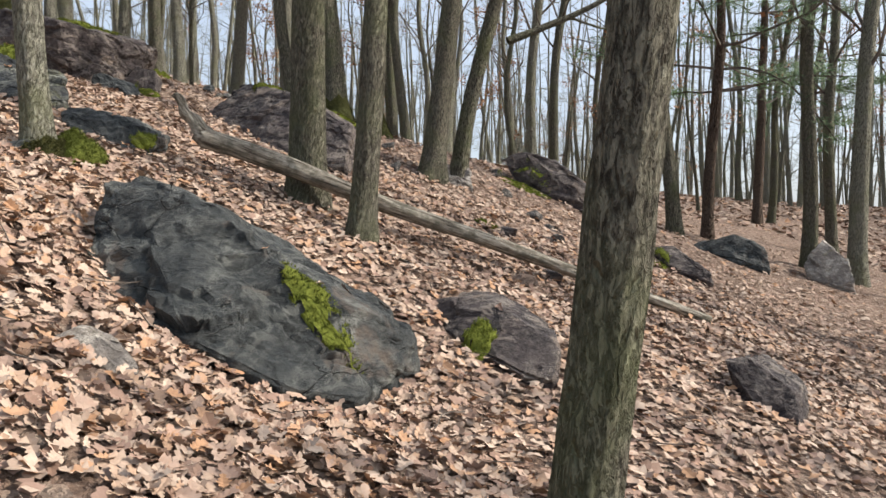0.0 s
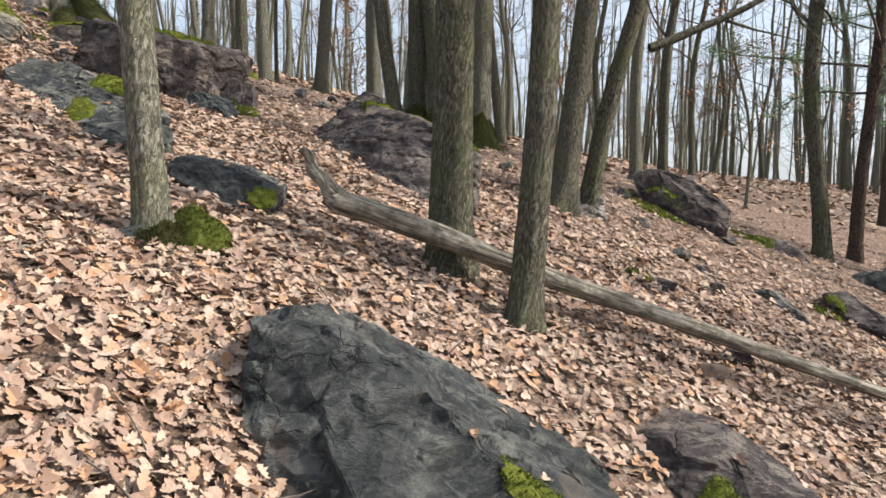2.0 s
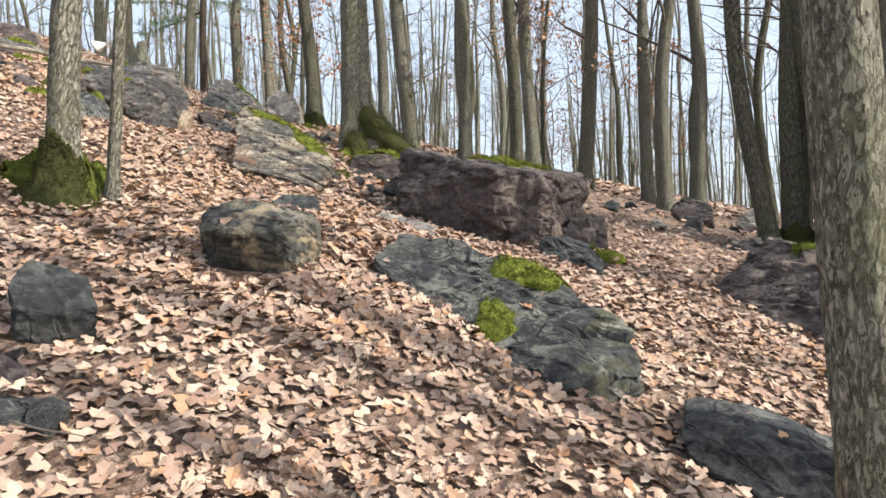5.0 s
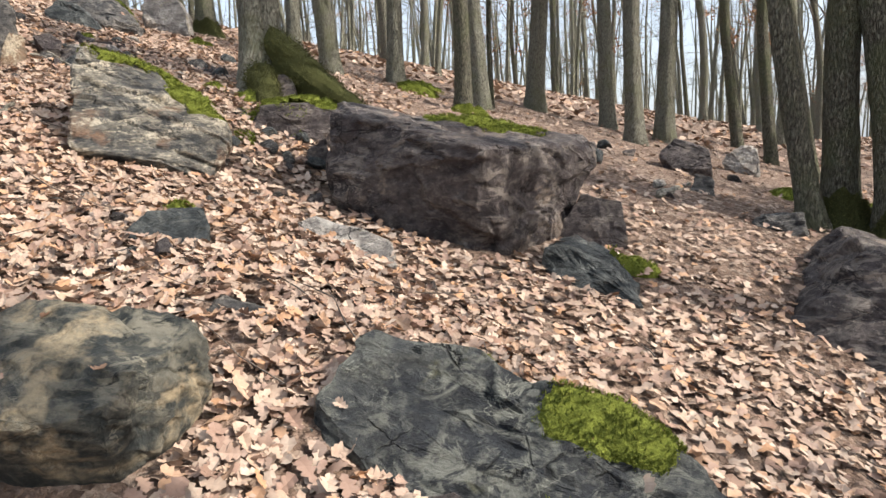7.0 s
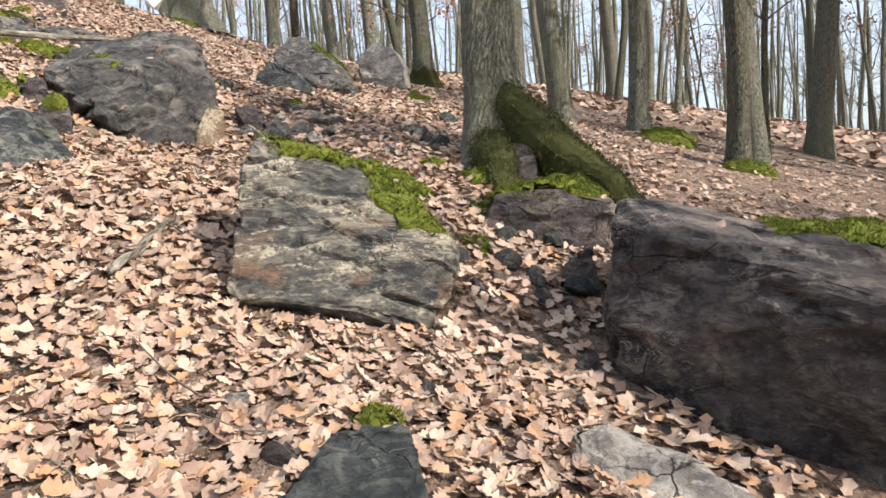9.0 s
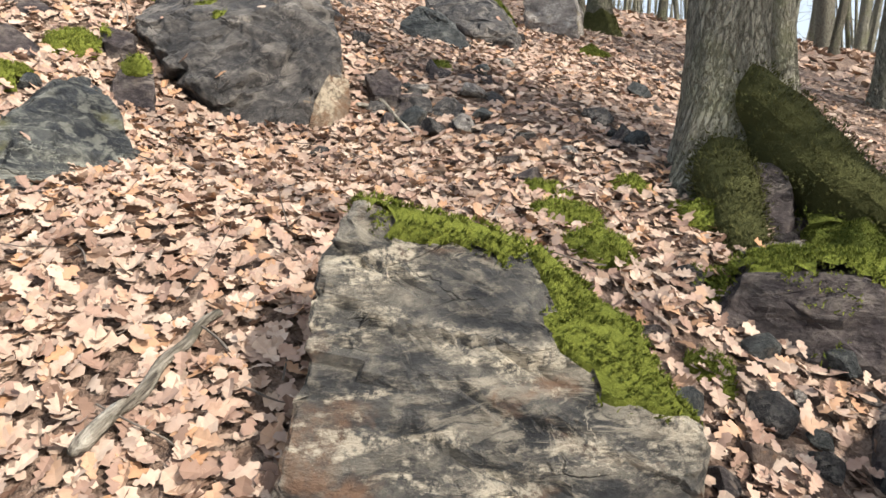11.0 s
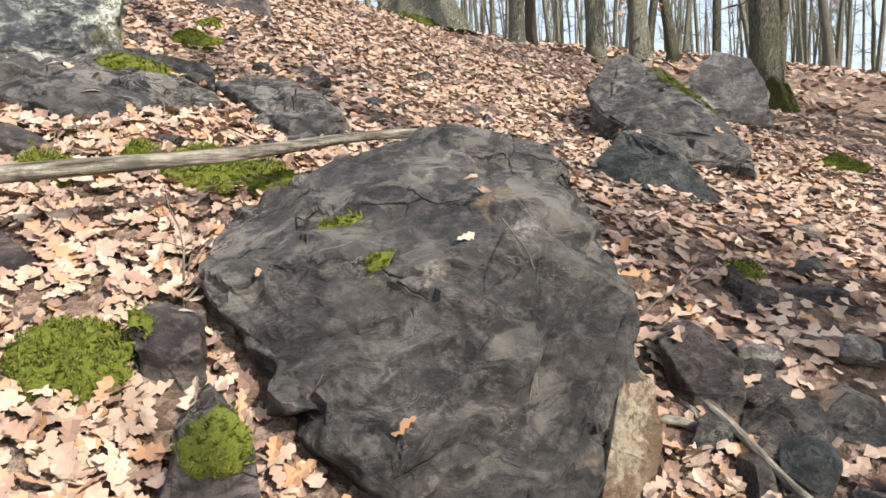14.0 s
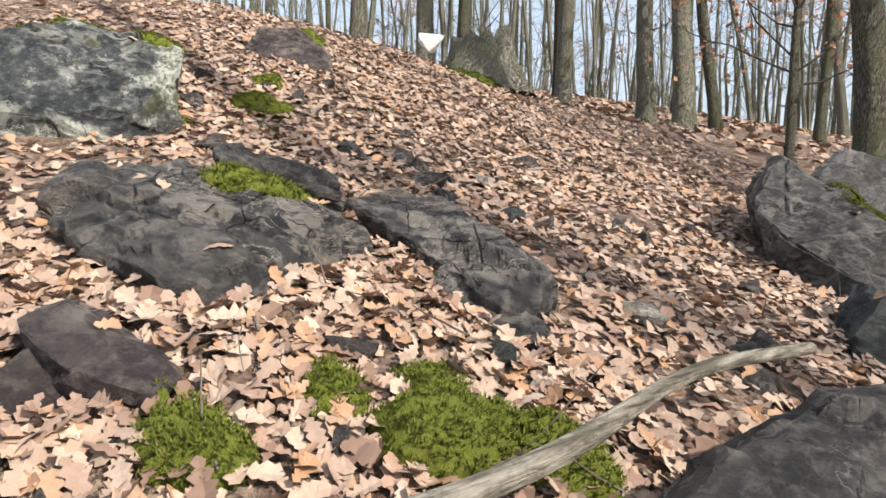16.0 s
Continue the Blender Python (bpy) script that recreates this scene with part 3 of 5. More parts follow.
rock_m = rock("rock", "purplish brown rock embedded in the leafy slope", (-10.02, 11.69, 5.54), 37, 40,
    ((-0.15, 0.20, 0), (0.00, 0.25, 0), (0.12, 0.12, 0), (0.10, 0.00, 0), (-0.06, 0.00, 0)), 0.30, (0.80, 0.00, 0.00), "purple", 0.30, "rock")
rock_n = rock("rock", "blackish weathered rock embedded in the leafy slope", (-9.61, 11.89, 5.35), 29, 35,
    ((-0.12, 0.14, 0), (-0.03, 0.21, 0), (0.10, 0.15, 0), (0.11, 0.02, 0), (-0.07, 0.00, 0)), 0.25, (0.80, 0.00, 0.00), "dark", 0.30, "rock")
rock_o = rock("rock", "blackish weathered rock embedded in the leafy slope", (-9.60, 12.35, 5.45), 26, 40,
    ((-0.12, 0.09, 0), (-0.01, 0.18, 0), (0.10, 0.11, 0), (0.11, 0.00, 0), (-0.08, 0.00, 0)), 0.25, (0.80, 0.00, 0.00), "dark", 0.30, "rock")
rock_p = rock("rock", "blackish weathered rock embedded in the leafy slope", (-9.15, 12.16, 5.28), 21, 55,
    ((-0.14, 0.10, 0), (-0.03, 0.17, 0), (0.13, 0.12, 0), (0.10, 0.02, 0), (-0.07, 0.00, 0)), 0.30, (0.80, 0.00, 0.00), "dark", 0.30, "rock")
rock_q = rock("rock", "purplish brown rock embedded in the leafy slope", (-8.86, 11.72, 5.12), 18, 50,
    ((-0.14, 0.13, 0), (-0.03, 0.20, 0), (0.11, 0.12, 0), (0.11, 0.01, 0), (-0.06, 0.02, 0)), 0.30, (0.80, 0.00, 0.00), "purple", 0.30, "rock")
boulder_k = rock("boulder", "blackish weathered boulder embedded in the leafy slope", (-12.59, 10.75, 6.54), 59, 0,
    ((-0.52, 0.31, -0.60), (-0.51, 0.46, -0.80), (-0.25, 0.55, -0.92), (-0.01, 0.53, -0.90), (0.38, 0.34, -0.50), (0.62, 0.26, -0.60), (0.55, 0.07, -0.50), (0.35, 0.02, -0.20), (0.11, -0.01, 0), (-0.16, 0.15, -0.05), (-0.40, 0.24, -0.35)), 0.25, (0.85, -0.15, 0.05), "dark", 0.30, "boulder")
boulder_l = rock("boulder", "blackish weathered boulder embedded in the leafy slope", (-12.25, 11.50, 6.53), 38, 0,
    ((-0.54, 0.40, -0.80), (-0.38, 0.44, -0.90), (-0.10, 0.42, -0.90), (0.36, 0.12, -0.35), (0.31, 0.07, -0.15), (0.23, 0.00, 0), (0.06, 0.08, -0.10), (-0.19, 0.20, -0.50)), 0.25, (0.85, -0.12, 0.05), "dark", 0.30, "boulder")
rock_r = rock("rock", "blackish weathered rock embedded in the leafy slope", (-12.09, 11.43, 6.43), 37, 60,
    ((-0.23, 0.44, 0), (-0.14, 0.52, 0), (0.13, 0.26, 0), (0.21, 0.12, 0), (0.18, 0.01, 0), (-0.02, 0.12, 0), (-0.20, 0.25, 0)), 0.35, (0.85, 0.00, 0.00), "dark", 0.30, "rock")
rock_s = rock("rock", "blackish weathered rock embedded in the leafy slope", (-13.33, 11.54, 6.94), 54, 40,
    ((-0.29, 0.26, 0), (-0.22, 0.32, 0), (0.28, 0.12, 0), (0.28, 0.00, 0), (0.17, 0.04, 0), (-0.22, 0.14, 0)), 0.40, (0.85, 0.00, 0.00), "dark", 0.30, "rock")
boulder_m = rock("boulder", "lichen-spotted grey boulder embedded in the leafy slope", (-14.96, 11.38, 7.38), 67, 35,
    ((-0.54, 0.30, 0), (-0.45, 0.62, 0), (-0.01, 0.75, 0), (0.40, 0.68, 0), (0.63, 0.60, 0), (0.57, 0.30, 0), (0.24, 0.04, 0), (-0.11, -0.01, 0), (-0.48, 0.02, 0)), 1.00, (0.85, 0.05, 0.05), "lichen", 0.30, "boulder")
rock_t = rock("rock", "purplish brown rock embedded in the leafy slope", (-16.23, 13.78, 8.08), 53, 25,
    ((-0.38, 0.23, 0), (-0.23, 0.52, 0), (0.09, 0.55, 0), (0.43, 0.28, 0), (0.45, 0.03, 0), (-0.02, 0.02, 0), (-0.32, 0.07, 0)), 0.80, (0.85, 0.05, 0.00), "purple", 0.30, "rock")
rock_u = rock("rock", "rusty brown rock embedded in the leafy slope", (-12.96, 13.98, 6.70), 27, 50,
    ((-0.25, 0.24, 0), (-0.10, 0.31, 0), (0.30, 0.11, 0), (0.14, 0.01, 0), (-0.12, 0.06, 0)), 0.35, (0.80, 0.00, 0.00), "brown", 0.30, "rock")
rock_v = rock("rock", "purplish brown rock embedded in the leafy slope", (-12.37, 10.33, 6.43), 67, 50,
    ((-0.17, 0.28, 0.02), (-0.06, 0.36, 0), (0.19, 0.06, 0.05), (0.12, 0.0, 0.06), (-0.06, 0.1, 0.06)), 0.16, (0.80, 0.02, 0.00), "purple", 0.30, "rock")
rock_w = rock("rock", "purplish brown rock embedded in the leafy slope", (-12.42, 10.22, 6.39), 71, 40,
    ((-0.10, 0.15, 0), (0.01, 0.25, 0), (0.08, 0.15, 0), (0.08, 0.00, 0), (-0.04, 0.01, 0)), 0.25, (0.80, 0.00, 0.00), "purple", 0.30, "rock")
rock_x = rock("rock", "purplish brown rock embedded in the leafy slope", (-11.59, 10.03, 5.99), 69, 50,
    ((-0.07, 0.17, 0), (-0.04, 0.31, 0), (0.03, 0.33, 0), (0.18, 0.12, 0), (0.05, -0.01, 0), (-0.06, 0.05, 0)), 0.20, (0.80, 0.00, 0.00), "purple", 0.30, "rock")
rock_y = rock("rock", "purplish brown rock embedded in the leafy slope", (-11.05, 10.32, 5.81), 51, 40,
    ((-0.10, 0.13, 0), (-0.06, 0.18, 0), (0.11, 0.13, 0), (0.11, 0.04, 0), (0.04, 0.00, 0), (-0.06, 0.05, 0)), 0.20, (0.80, 0.00, 0.00), "purple", 0.30, "rock")
rock_z = rock("rock", "purplish brown flat rock embedded in the leafy slope", (-11.18, 9.78, 5.68), 79, 40,
    ((-0.22, 0.10, 0), (-0.10, 0.30, 0), (0.02, 0.34, 0), (0.13, 0.21, 0), (0.24, 0.02, 0), (0.07, -0.02, 0), (-0.15, 0.01, 0)), 0.30, (0.80, 0.00, 0.00), "purple", 0.30, "rock")
stone_g = rock("stone", "dark grey stone embedded in the leafy slope", (-6.14, 5.43, 3.17), 48, 40,
    ((-0.17, 0.19, 0), (-0.08, 0.35, 0), (0.17, 0.23, 0), (0.19, 0.05, 0), (0.02, 0.00, 0), (-0.13, 0.05, 0)), 0.25, (0.80, 0.00, 0.00), "grey", 0.30, "stone")
stone_h = rock("stone", "dark grey stone embedded in the leafy slope", (-5.67, 4.74, 2.68), 51, 50,
    ((-0.22, 0.16, 0), (-0.16, 0.35, 0), (0.07, 0.35, 0), (0.25, 0.32, 0), (0.26, 0.17, 0), (0.00, 0.00, 0), (-0.18, 0.07, 0)), 0.30, (0.80, 0.00, 0.00), "grey", 0.30, "stone")
stone_i = rock("stone", "purplish brown stone embedded in the leafy slope", (-6.00, 5.02, 2.92), 51, 40,
    ((-0.14, 0.18, 0), (-0.05, 0.23, 0), (0.15, 0.07, 0), (0.14, 0.00, 0), (-0.10, 0.01, 0)), 0.25, (0.80, 0.00, 0.00), "purple", 0.30, "stone")
stone_j = rock("stone", "dark grey stone embedded in the leafy slope", (-2.95, 4.94, 1.91), 16, 30,
    ((-0.12, 0.19, 0), (0.02, 0.22, 0), (0.09, 0.09, 0), (0.07, 0.00, 0), (-0.06, 0.00, 0)), 0.20, (0.80, 0.00, 0.00), "grey", 0.30, "stone")
rock_cc = rock("rock", "pale grey rock embedded in the leafy slope", (0.10, 9.81, 2.03), -1, 35,
    ((-0.41, 0.33, 0), (-0.21, 0.47, 0), (0.27, 0.35, 0), (0.32, 0.00, 0), (0.03, 0.03, 0)), 0.40, (0.80, 0.00, 0.00), "pale", 0.30, "rock")
rock_dd = rock("rock", "purplish brown rock embedded in the leafy slope", (1.68, 11.20, 1.88), -9, 25,
    ((-0.84, 0.82, 0), (-0.39, 0.95, 0), (0.12, 0.76, 0), (0.60, 0.30, 0), (0.56, 0.00, 0), (-0.10, 0.20, 0)), 0.80, (0.85, 0.05, 0.00), "purple", 0.30, "rock")
rock_ee = rock("rock", "purplish brown rock embedded in the leafy slope", (3.04, 8.98, 0.77), -19, 40,
    ((-0.41, 0.58, 0), (-0.13, 0.64, 0), (0.32, 0.19, 0), (0.37, 0.01, 0), (-0.19, 0.31, 0)), 0.50, (0.80, 0.00, 0.00), "purple", 0.30, "rock")
rock_ff = rock("rock", "dark grey rock embedded in the leafy slope", (4.54, 10.99, 0.87), -22, 30,
    ((-0.73, 0.34, 0), (-0.02, 0.61, 0), (0.47, 0.35, 0), (0.48, 0.01, 0), (-0.26, 0.09, 0)), 0.80, (0.85, 0.00, 0.00), "grey", 0.30, "rock")
rock_gg = rock("rock", "pale grey rock embedded in the leafy slope", (6.09, 11.18, 0.59), -29, 20,
    ((-0.37, 0.32, 0), (-0.10, 0.76, 0), (0.26, 0.43, 0), (0.38, 0.01, 0), (-0.21, 0.04, 0)), 0.70, (0.85, 0.00, 0.00), "pale", 0.30, "rock")
rock_hh = rock("rock", "purplish brown rock embedded in the leafy slope", (-3.38, 14.13, 3.92), -7, 30,
    ((-0.32, 0.25, 0), (-0.12, 0.44, 0), (0.27, 0.26, 0), (0.31, -0.01, 0), (-0.15, 0.02, 0)), 0.60, (0.85, 0.00, 0.00), "purple", 0.30, "rock")
rock_ii = rock("rock", "pale grey rock embedded in the leafy slope", (-2.42, 15.77, 3.75), -11, 20,
    ((-0.29, 0.22, 0), (-0.03, 0.44, 0), (0.19, 0.39, 0), (0.23, -0.01, 0), (-0.10, 0.05, 0)), 0.60, (0.85, 0.00, 0.00), "pale", 0.30, "rock")
rock_jj = rock("rock", "blackish weathered rock embedded in the leafy slope", (-3.39, 12.63, 3.62), -8, 35,
    ((-0.15, 0.00, 0), (-0.07, 0.34, 0), (0.10, 0.30, 0), (0.12, 0.00, 0)), 0.35, (0.85, 0.00, 0.00), "dark", 0.30, "rock")
rock_kk = rock("rock", "blackish weathered rock embedded in the leafy slope", (-2.94, 11.61, 3.34), -13, 45,
    ((-0.32, 0.08, 0), (-0.14, 0.28, 0), (0.22, 0.31, 0), (0.27, 0.13, 0), (-0.04, 0.00, 0)), 0.40, (0.85, 0.00, 0.00), "dark", 0.30, "rock")
stone_k = rock("stone", "blackish weathered stone embedded in the leafy slope", (-5.87, 7.60, 3.51), 30, 50,
    ((-0.14, 0.15, 0), (-0.04, 0.24, 0), (0.14, 0.17, 0), (0.15, 0.07, 0), (-0.06, 0.01, 0)), 0.25, (0.80, 0.00, 0.00), "dark", 0.30, "stone")
stone_l = rock("stone", "blackish weathered stone embedded in the leafy slope", (-6.55, 7.93, 3.72), 36, 50,
    ((-0.09, 0.18, 0), (0.03, 0.23, 0), (0.10, 0.04, 0), (-0.01, 0.00, 0)), 0.20, (0.80, 0.00, 0.00), "dark", 0.30, "stone")
rock_ll = rock("rock", "purplish grey rock beside a mossy rock", (2.95, 11.45, 1.30), -15, 35,
    ((-0.55, 0.42, 0), (-0.20, 0.55, 0), (0.25, 0.48, 0), (0.52, 0.20, 0), (0.45, 0.00, 0), (-0.15, 0.02, 0), (-0.50, 0.15, 0)), 0.60, (0.85, 0.00, 0.00), "purple", 0.30, "rock")
rock_mm = rock("rock", "long dark rock sunk in the leafy slope", (2.08, 8.80, 0.92), -25, 40,
    ((-0.38, 0.50, 0), (-0.12, 0.46, 0), (0.30, 0.08, 0.05), (0.24, -0.06, 0.05), (-0.10, 0.12, 0)), 0.40, (0.80, 0.00, 0.00), "dark", 0.30, "rock")
stone_n = rock("stone", "dark grey stone with a moss tuft", (0.58, 8.15, 1.28), -5, 35,
    ((-0.20, 0.12, 0), (-0.05, 0.24, 0), (0.15, 0.16, 0), (0.20, 0.00, 0), (-0.12, -0.02, 0)), 0.30, (0.80, 0.00, 0.00), "grey", 0.20, "stone")
stone_o = rock("stone", "dark flat stone in the leafy slope", (1.40, 9.20, 1.33), -10, 35,
    ((-0.25, 0.18, 0), (-0.05, 0.25, 0), (0.24, 0.06, 0), (0.20, -0.04, 0), (-0.15, 0.02, 0)), 0.30, (0.80, 0.00, 0.00), "dark", 0.20, "stone")

# ---- scattered stones ----
def stone_mesh(name, seed, tone, flat):
    rng = random.Random(seed)
    bm = bmesh.new()
    for _ in range(11):
        d = Vector((rng.gauss(0, 1), rng.gauss(0, 1), rng.gauss(0, 1))).normalized()
        bm.verts.new((d.x * 0.5, d.y * 0.36, d.z * 0.5 * flat))
    hull = bmesh.ops.convex_hull(bm, input=bm.verts)
    gone = [g for g in set(hull["geom_interior"]) | set(hull["geom_unused"]) if isinstance(g, bmesh.types.BMVert) and g.is_valid]
    bmesh.ops.delete(bm, geom=gone, context="VERTS")
    bmesh.ops.bevel(bm, geom=list(bm.edges), offset=0.03, segments=1, affect="EDGES")
    bmesh.ops.triangulate(bm, faces=bm.faces[:])
    refine(bm, 0.3, 1, 300)
    weather(bm, seed, 0.6)
    me = bpy.data.meshes.new(name)
    bm.to_mesh(me)
    bm.free()
    me.materials.append(ROCKS[tone])
    return me


STONES = [stone_mesh("stone", 3 + i, tone, flat) for i, (tone, flat) in enumerate((("purple", 0.5), ("dark", 0.55), ("brown", 0.45), ("grey", 0.6), ("purple", 0.8), ("pale", 0.5)))]
STONE_WORDS = ("purplish broken stone lying among dry leaves", "dark angular stone half sunk in leaves", "brown flat stone lying on dry leaves",
               "grey rough stone among brown leaves", "purplish chunky stone on the leafy slope", "pale weathered stone on the leafy slope")


def scatter_stones(x, y, spread, count, lo, hi, seed):
    """A patch of loose stones on the slope."""
    rng = random.Random(seed)
    for _ in range(count):
        px, py = x + rng.gauss(0, spread), y + rng.gauss(0, spread)
        k, s = rng.choice((0, 0, 1, 1, 2, 3, 4, 5)), rng.uniform(lo, hi)
        ob = new("stone", STONES[k])
        up = slope(px, py).to_track_quat("Z", "Y").to_matrix().to_4x4()
        ob.matrix_world = Matrix.Translation((px, py, floor_z(px, py) + 0.1 * s)) @ up @ pose(0, 0, 0, rng.uniform(-20, 20), rng.uniform(-20, 20), rng.uniform(0, 360)) @ Matrix.Diagonal((s, s, s, 1))
        tagged(ob, STONE_WORDS[k], "stone", "loose stones on the slope")
        m = ob.matrix_world
        ROCK_SURFACES.append(([m @ v.co for v in STONES[k].vertices], [tuple(p.vertices) for p in STONES[k].polygons]))


scatter_stones(-9.9, 11.9, 0.4, 26, 0.1, 0.32, 1)      # rubble beside the great boulder
scatter_stones(-9.2, 12.2, 0.7, 16, 0.1, 0.3, 2)
scatter_stones(-7.0, 10.6, 0.35, 22, 0.08, 0.26, 3)     # rubble between slab and block
scatter_stones(-7.6, 11.6, 0.45, 16, 0.1, 0.3, 4)
scatter_stones(-8.6, 12.4, 0.5, 10, 0.1, 0.26, 5)
scatter_stones(-11.6, 9.9, 0.5, 14, 0.08, 0.26, 6)
scatter_stones(-12.4, 10.4, 0.4, 10, 0.08, 0.22, 7)
scatter_stones(-13.2, 13.6, 1.2, 26, 0.1, 0.3, 8)
scatter_stones(-14.8, 13.0, 1.0, 16, 0.12, 0.35, 9)
scatter_stones(-11.0, 14.0, 1.1, 18, 0.12, 0.35, 10)
scatter_stones(-6.4, 8.3, 0.7, 10, 0.08, 0.22, 11)
scatter_stones(-5.8, 5.6, 0.8, 8, 0.1, 0.28, 12)
scatter_stones(1.0, 9.0, 1.6, 14, 0.15, 0.4, 13)
scatter_stones(-3.3, 13.0, 1.4, 14, 0.15, 0.4, 14)
scatter_stones(-11.6, 12.3, 0.5, 9, 0.1, 0.3, 15)


# ---- what lies on what ----
from mathutils.bvhtree import BVHTree
bv, bf = [], []
for vs, fs in ROCK_SURFACES:
    o = len(bv)
    bv.extend(vs)
    bf.extend([tuple(i + o for i in f) for f in fs])
ROCK_TREE = BVHTree.FromPolygons(bv, bf)


def on_top(x, y):
    """The place on the uppermost surface there, its normal, and whether it is rock."""
    z = floor_z(x, y)
    hit, nor, _, _ = ROCK_TREE.ray_cast(Vector((x, y, z + 4)), Vector((0, 0, -1)), 6)
    if hit and hit.z > z:
        return hit, nor if nor.z > 0 else -nor, True
    return Vector((x, y, z)), slope(x, y), False


# ---- moss ----
def moss_tufts(points, rng, blade, lift):
    """Short tufts: a few bent blades each, as vertices and faces."""
    vs, fs = [], []
    for p, nrm in points:
        t = nrm.orthogonal().normalized()
        b = nrm.cross(t)
        for _ in range(3):
            a = rng.uniform(0, 6.28)
            side = t * math.cos(a) + b * math.sin(a)
            other = nrm.cross(side)
            l = blade * rng.uniform(0.6, 1.3)
            c = p + nrm * lift * rng.random()
            k = len(vs)
            tip = c + nrm * l * 0.8 + side * l * rng.uniform(0.3, 0.9)
            vs += [c - other * l * 0.16, c + other * l * 0.16, tip]
            fs.append((k, k + 1, k + 2))
    return vs, fs


def moss(name, label, x, y, rx_, ry_, turn, thick, material, parent=None, density=9500, blade=0.018, seed=1):
    """A cushion of moss draped over what lies there: an uneven dome and its tufts. x, y: its middle; rx_, ry_: half its length and width."""
    rng = random.Random(seed + int(x * 100) + int(y * 37))
    c, s = math.cos(radians(turn)), math.sin(radians(turn))
    rings, spokes = 9, 30
    vs, fs, pts = [], [], []
    spot = Vector((x, y, 0))

    def place(r, a):
        wob = 1 + 0.28 * noise.noise((math.cos(a) * 1.7 + x * 5, math.sin(a) * 1.7 + y * 5, seed)) + 0.12 * noise.noise((math.cos(a) * 5 + x, math.sin(a) * 5, y))
        u, v = r * wob * rx_ * math.cos(a), r * wob * ry_ * math.sin(a)
        px, py = x + u * c - v * s, y + u * s + v * c
        p, nrm, _ = on_top(px, py)
        lump = 0.85 + 0.5 * noise.noise((px * 9, py * 9, 2.0))
        return p + nrm * (thick * (1 - r * r) ** 0.6 * lump if r < 1 else -0.01), nrm

    mid, nm = place(0.0, 0.0)
    vs.append(mid)
    for i in range(1, rings + 1):
        for j in range(spokes):
            vs.append(place(i / rings, 6.2832 * j / spokes)[0])
    for j in range(spokes):
        fs.append((0, 1 + j, 1 + (j + 1) % spokes))
        for i in range(rings - 1):
            a, b = 1 + i * spokes + j, 1 + i * spokes + (j + 1) % spokes
            fs.append((a, a + spokes, b + spokes, b))
    area = 3.14 * rx_ * ry_
    for _ in range(int(min(area * density, 3600))):
        p, nrm = place(math.sqrt(rng.random()) * 1.02 if rng.random() < 0.97 else 0.99, rng.uniform(0, 6.283))
        pts.append((p, nrm))
    fs = [f for f in fs if max(vs[i].z for i in f) - min(vs[i].z for i in f) < 0.05 + 0.35 * thick]
    pts = [(p, q) for p, q in pts if q.z > 0.3]
    tv, tf = moss_tufts(pts, rng, blade, 0.008)
    k = len(vs)
    vs += tv
    fs += [tuple(i + k for i in f) for f in tf]
    origin = mid.copy()
    me = mesh_of(name, [v - origin for v in vs], fs, material)
    ob = new(name, me)
    ob.location = origin
    if parent is not None:
        ob.parent = parent
        ob.matrix_parent_inverse = parent.matrix_world.inverted()
        return tagged(ob, label)
    return tagged(ob, label, "moss")


moss("moss", "bright green moss pad", -0.64, 3.64, 0.22, 0.08, -25, 0.04, MOSS, boulder_a)
moss("moss", "bright green moss pad", 0.24, 4.59, 0.11, 0.12, -3, 0.04, MOSS, rock_a)
moss("moss", "bright green moss pad", -4.82, 7.70, 0.12, 0.10, 10, 0.04, MOSS, boulder_c)
moss("moss", "bright green moss pad", -4.38, 7.46, 0.26, 0.19, 3, 0.04, MOSS, boulder_c)
moss("moss", "bright green moss pad", -4.52, 7.01, 0.13, 0.13, 6, 0.04, MOSS, boulder_c)
moss("moss", "bright green moss pad", -5.30, 10.58, 0.48, 0.27, 9, 0.04, MOSS, boulder_e)
moss("moss", "bright green moss pad", -4.94, 10.87, 0.20, 0.11, 5, 0.04, MOSS, boulder_e)
moss("moss", "bright green moss pad", -7.80, 9.66, 0.30, 0.17, 38, 0.04, MOSS, slab)
moss("moss", "bright green moss pad", -7.45, 9.86, 0.11, 0.12, 33, 0.04, MOSS, slab)
moss("moss", "bright green moss pad", -7.27, 9.83, 0.20, 0.14, 31, 0.04, MOSS, slab)
moss("moss", "bright green moss pad", -7.12, 11.22, 0.46, 0.24, 22, 0.07, MOSS, rock_g)
moss("moss_cushion", "dark green moss cushion on the leafy slope", -7.39, 12.55, 0.41, 0.42, 19, 0.220, MOSS_DARK)
moss("moss_cushion", "bright green moss cushion on the leafy slope", -7.60, 10.40, 0.13, 0.10, 31, 0.077, MOSS)
moss("moss_cushion", "bright green moss cushion on the leafy slope", -7.28, 10.55, 0.09, 0.09, 26, 0.055, MOSS)
moss("moss_cushion", "bright green moss cushion on the leafy slope", -6.83, 8.81, 0.10, 0.07, 34, 0.062, MOSS)
moss("moss_cushion", "bright green moss cushion on the leafy slope", -8.34, 11.16, 0.14, 0.08, 32, 0.084, MOSS)
moss("moss_cushion", "bright green moss cushion on the leafy slope", -8.12, 11.62, 0.12, 0.11, 26, 0.071, MOSS)
moss("moss_cushion", "bright green moss cushion on the leafy slope", -7.88, 10.84, 0.17, 0.11, 28, 0.101, MOSS)
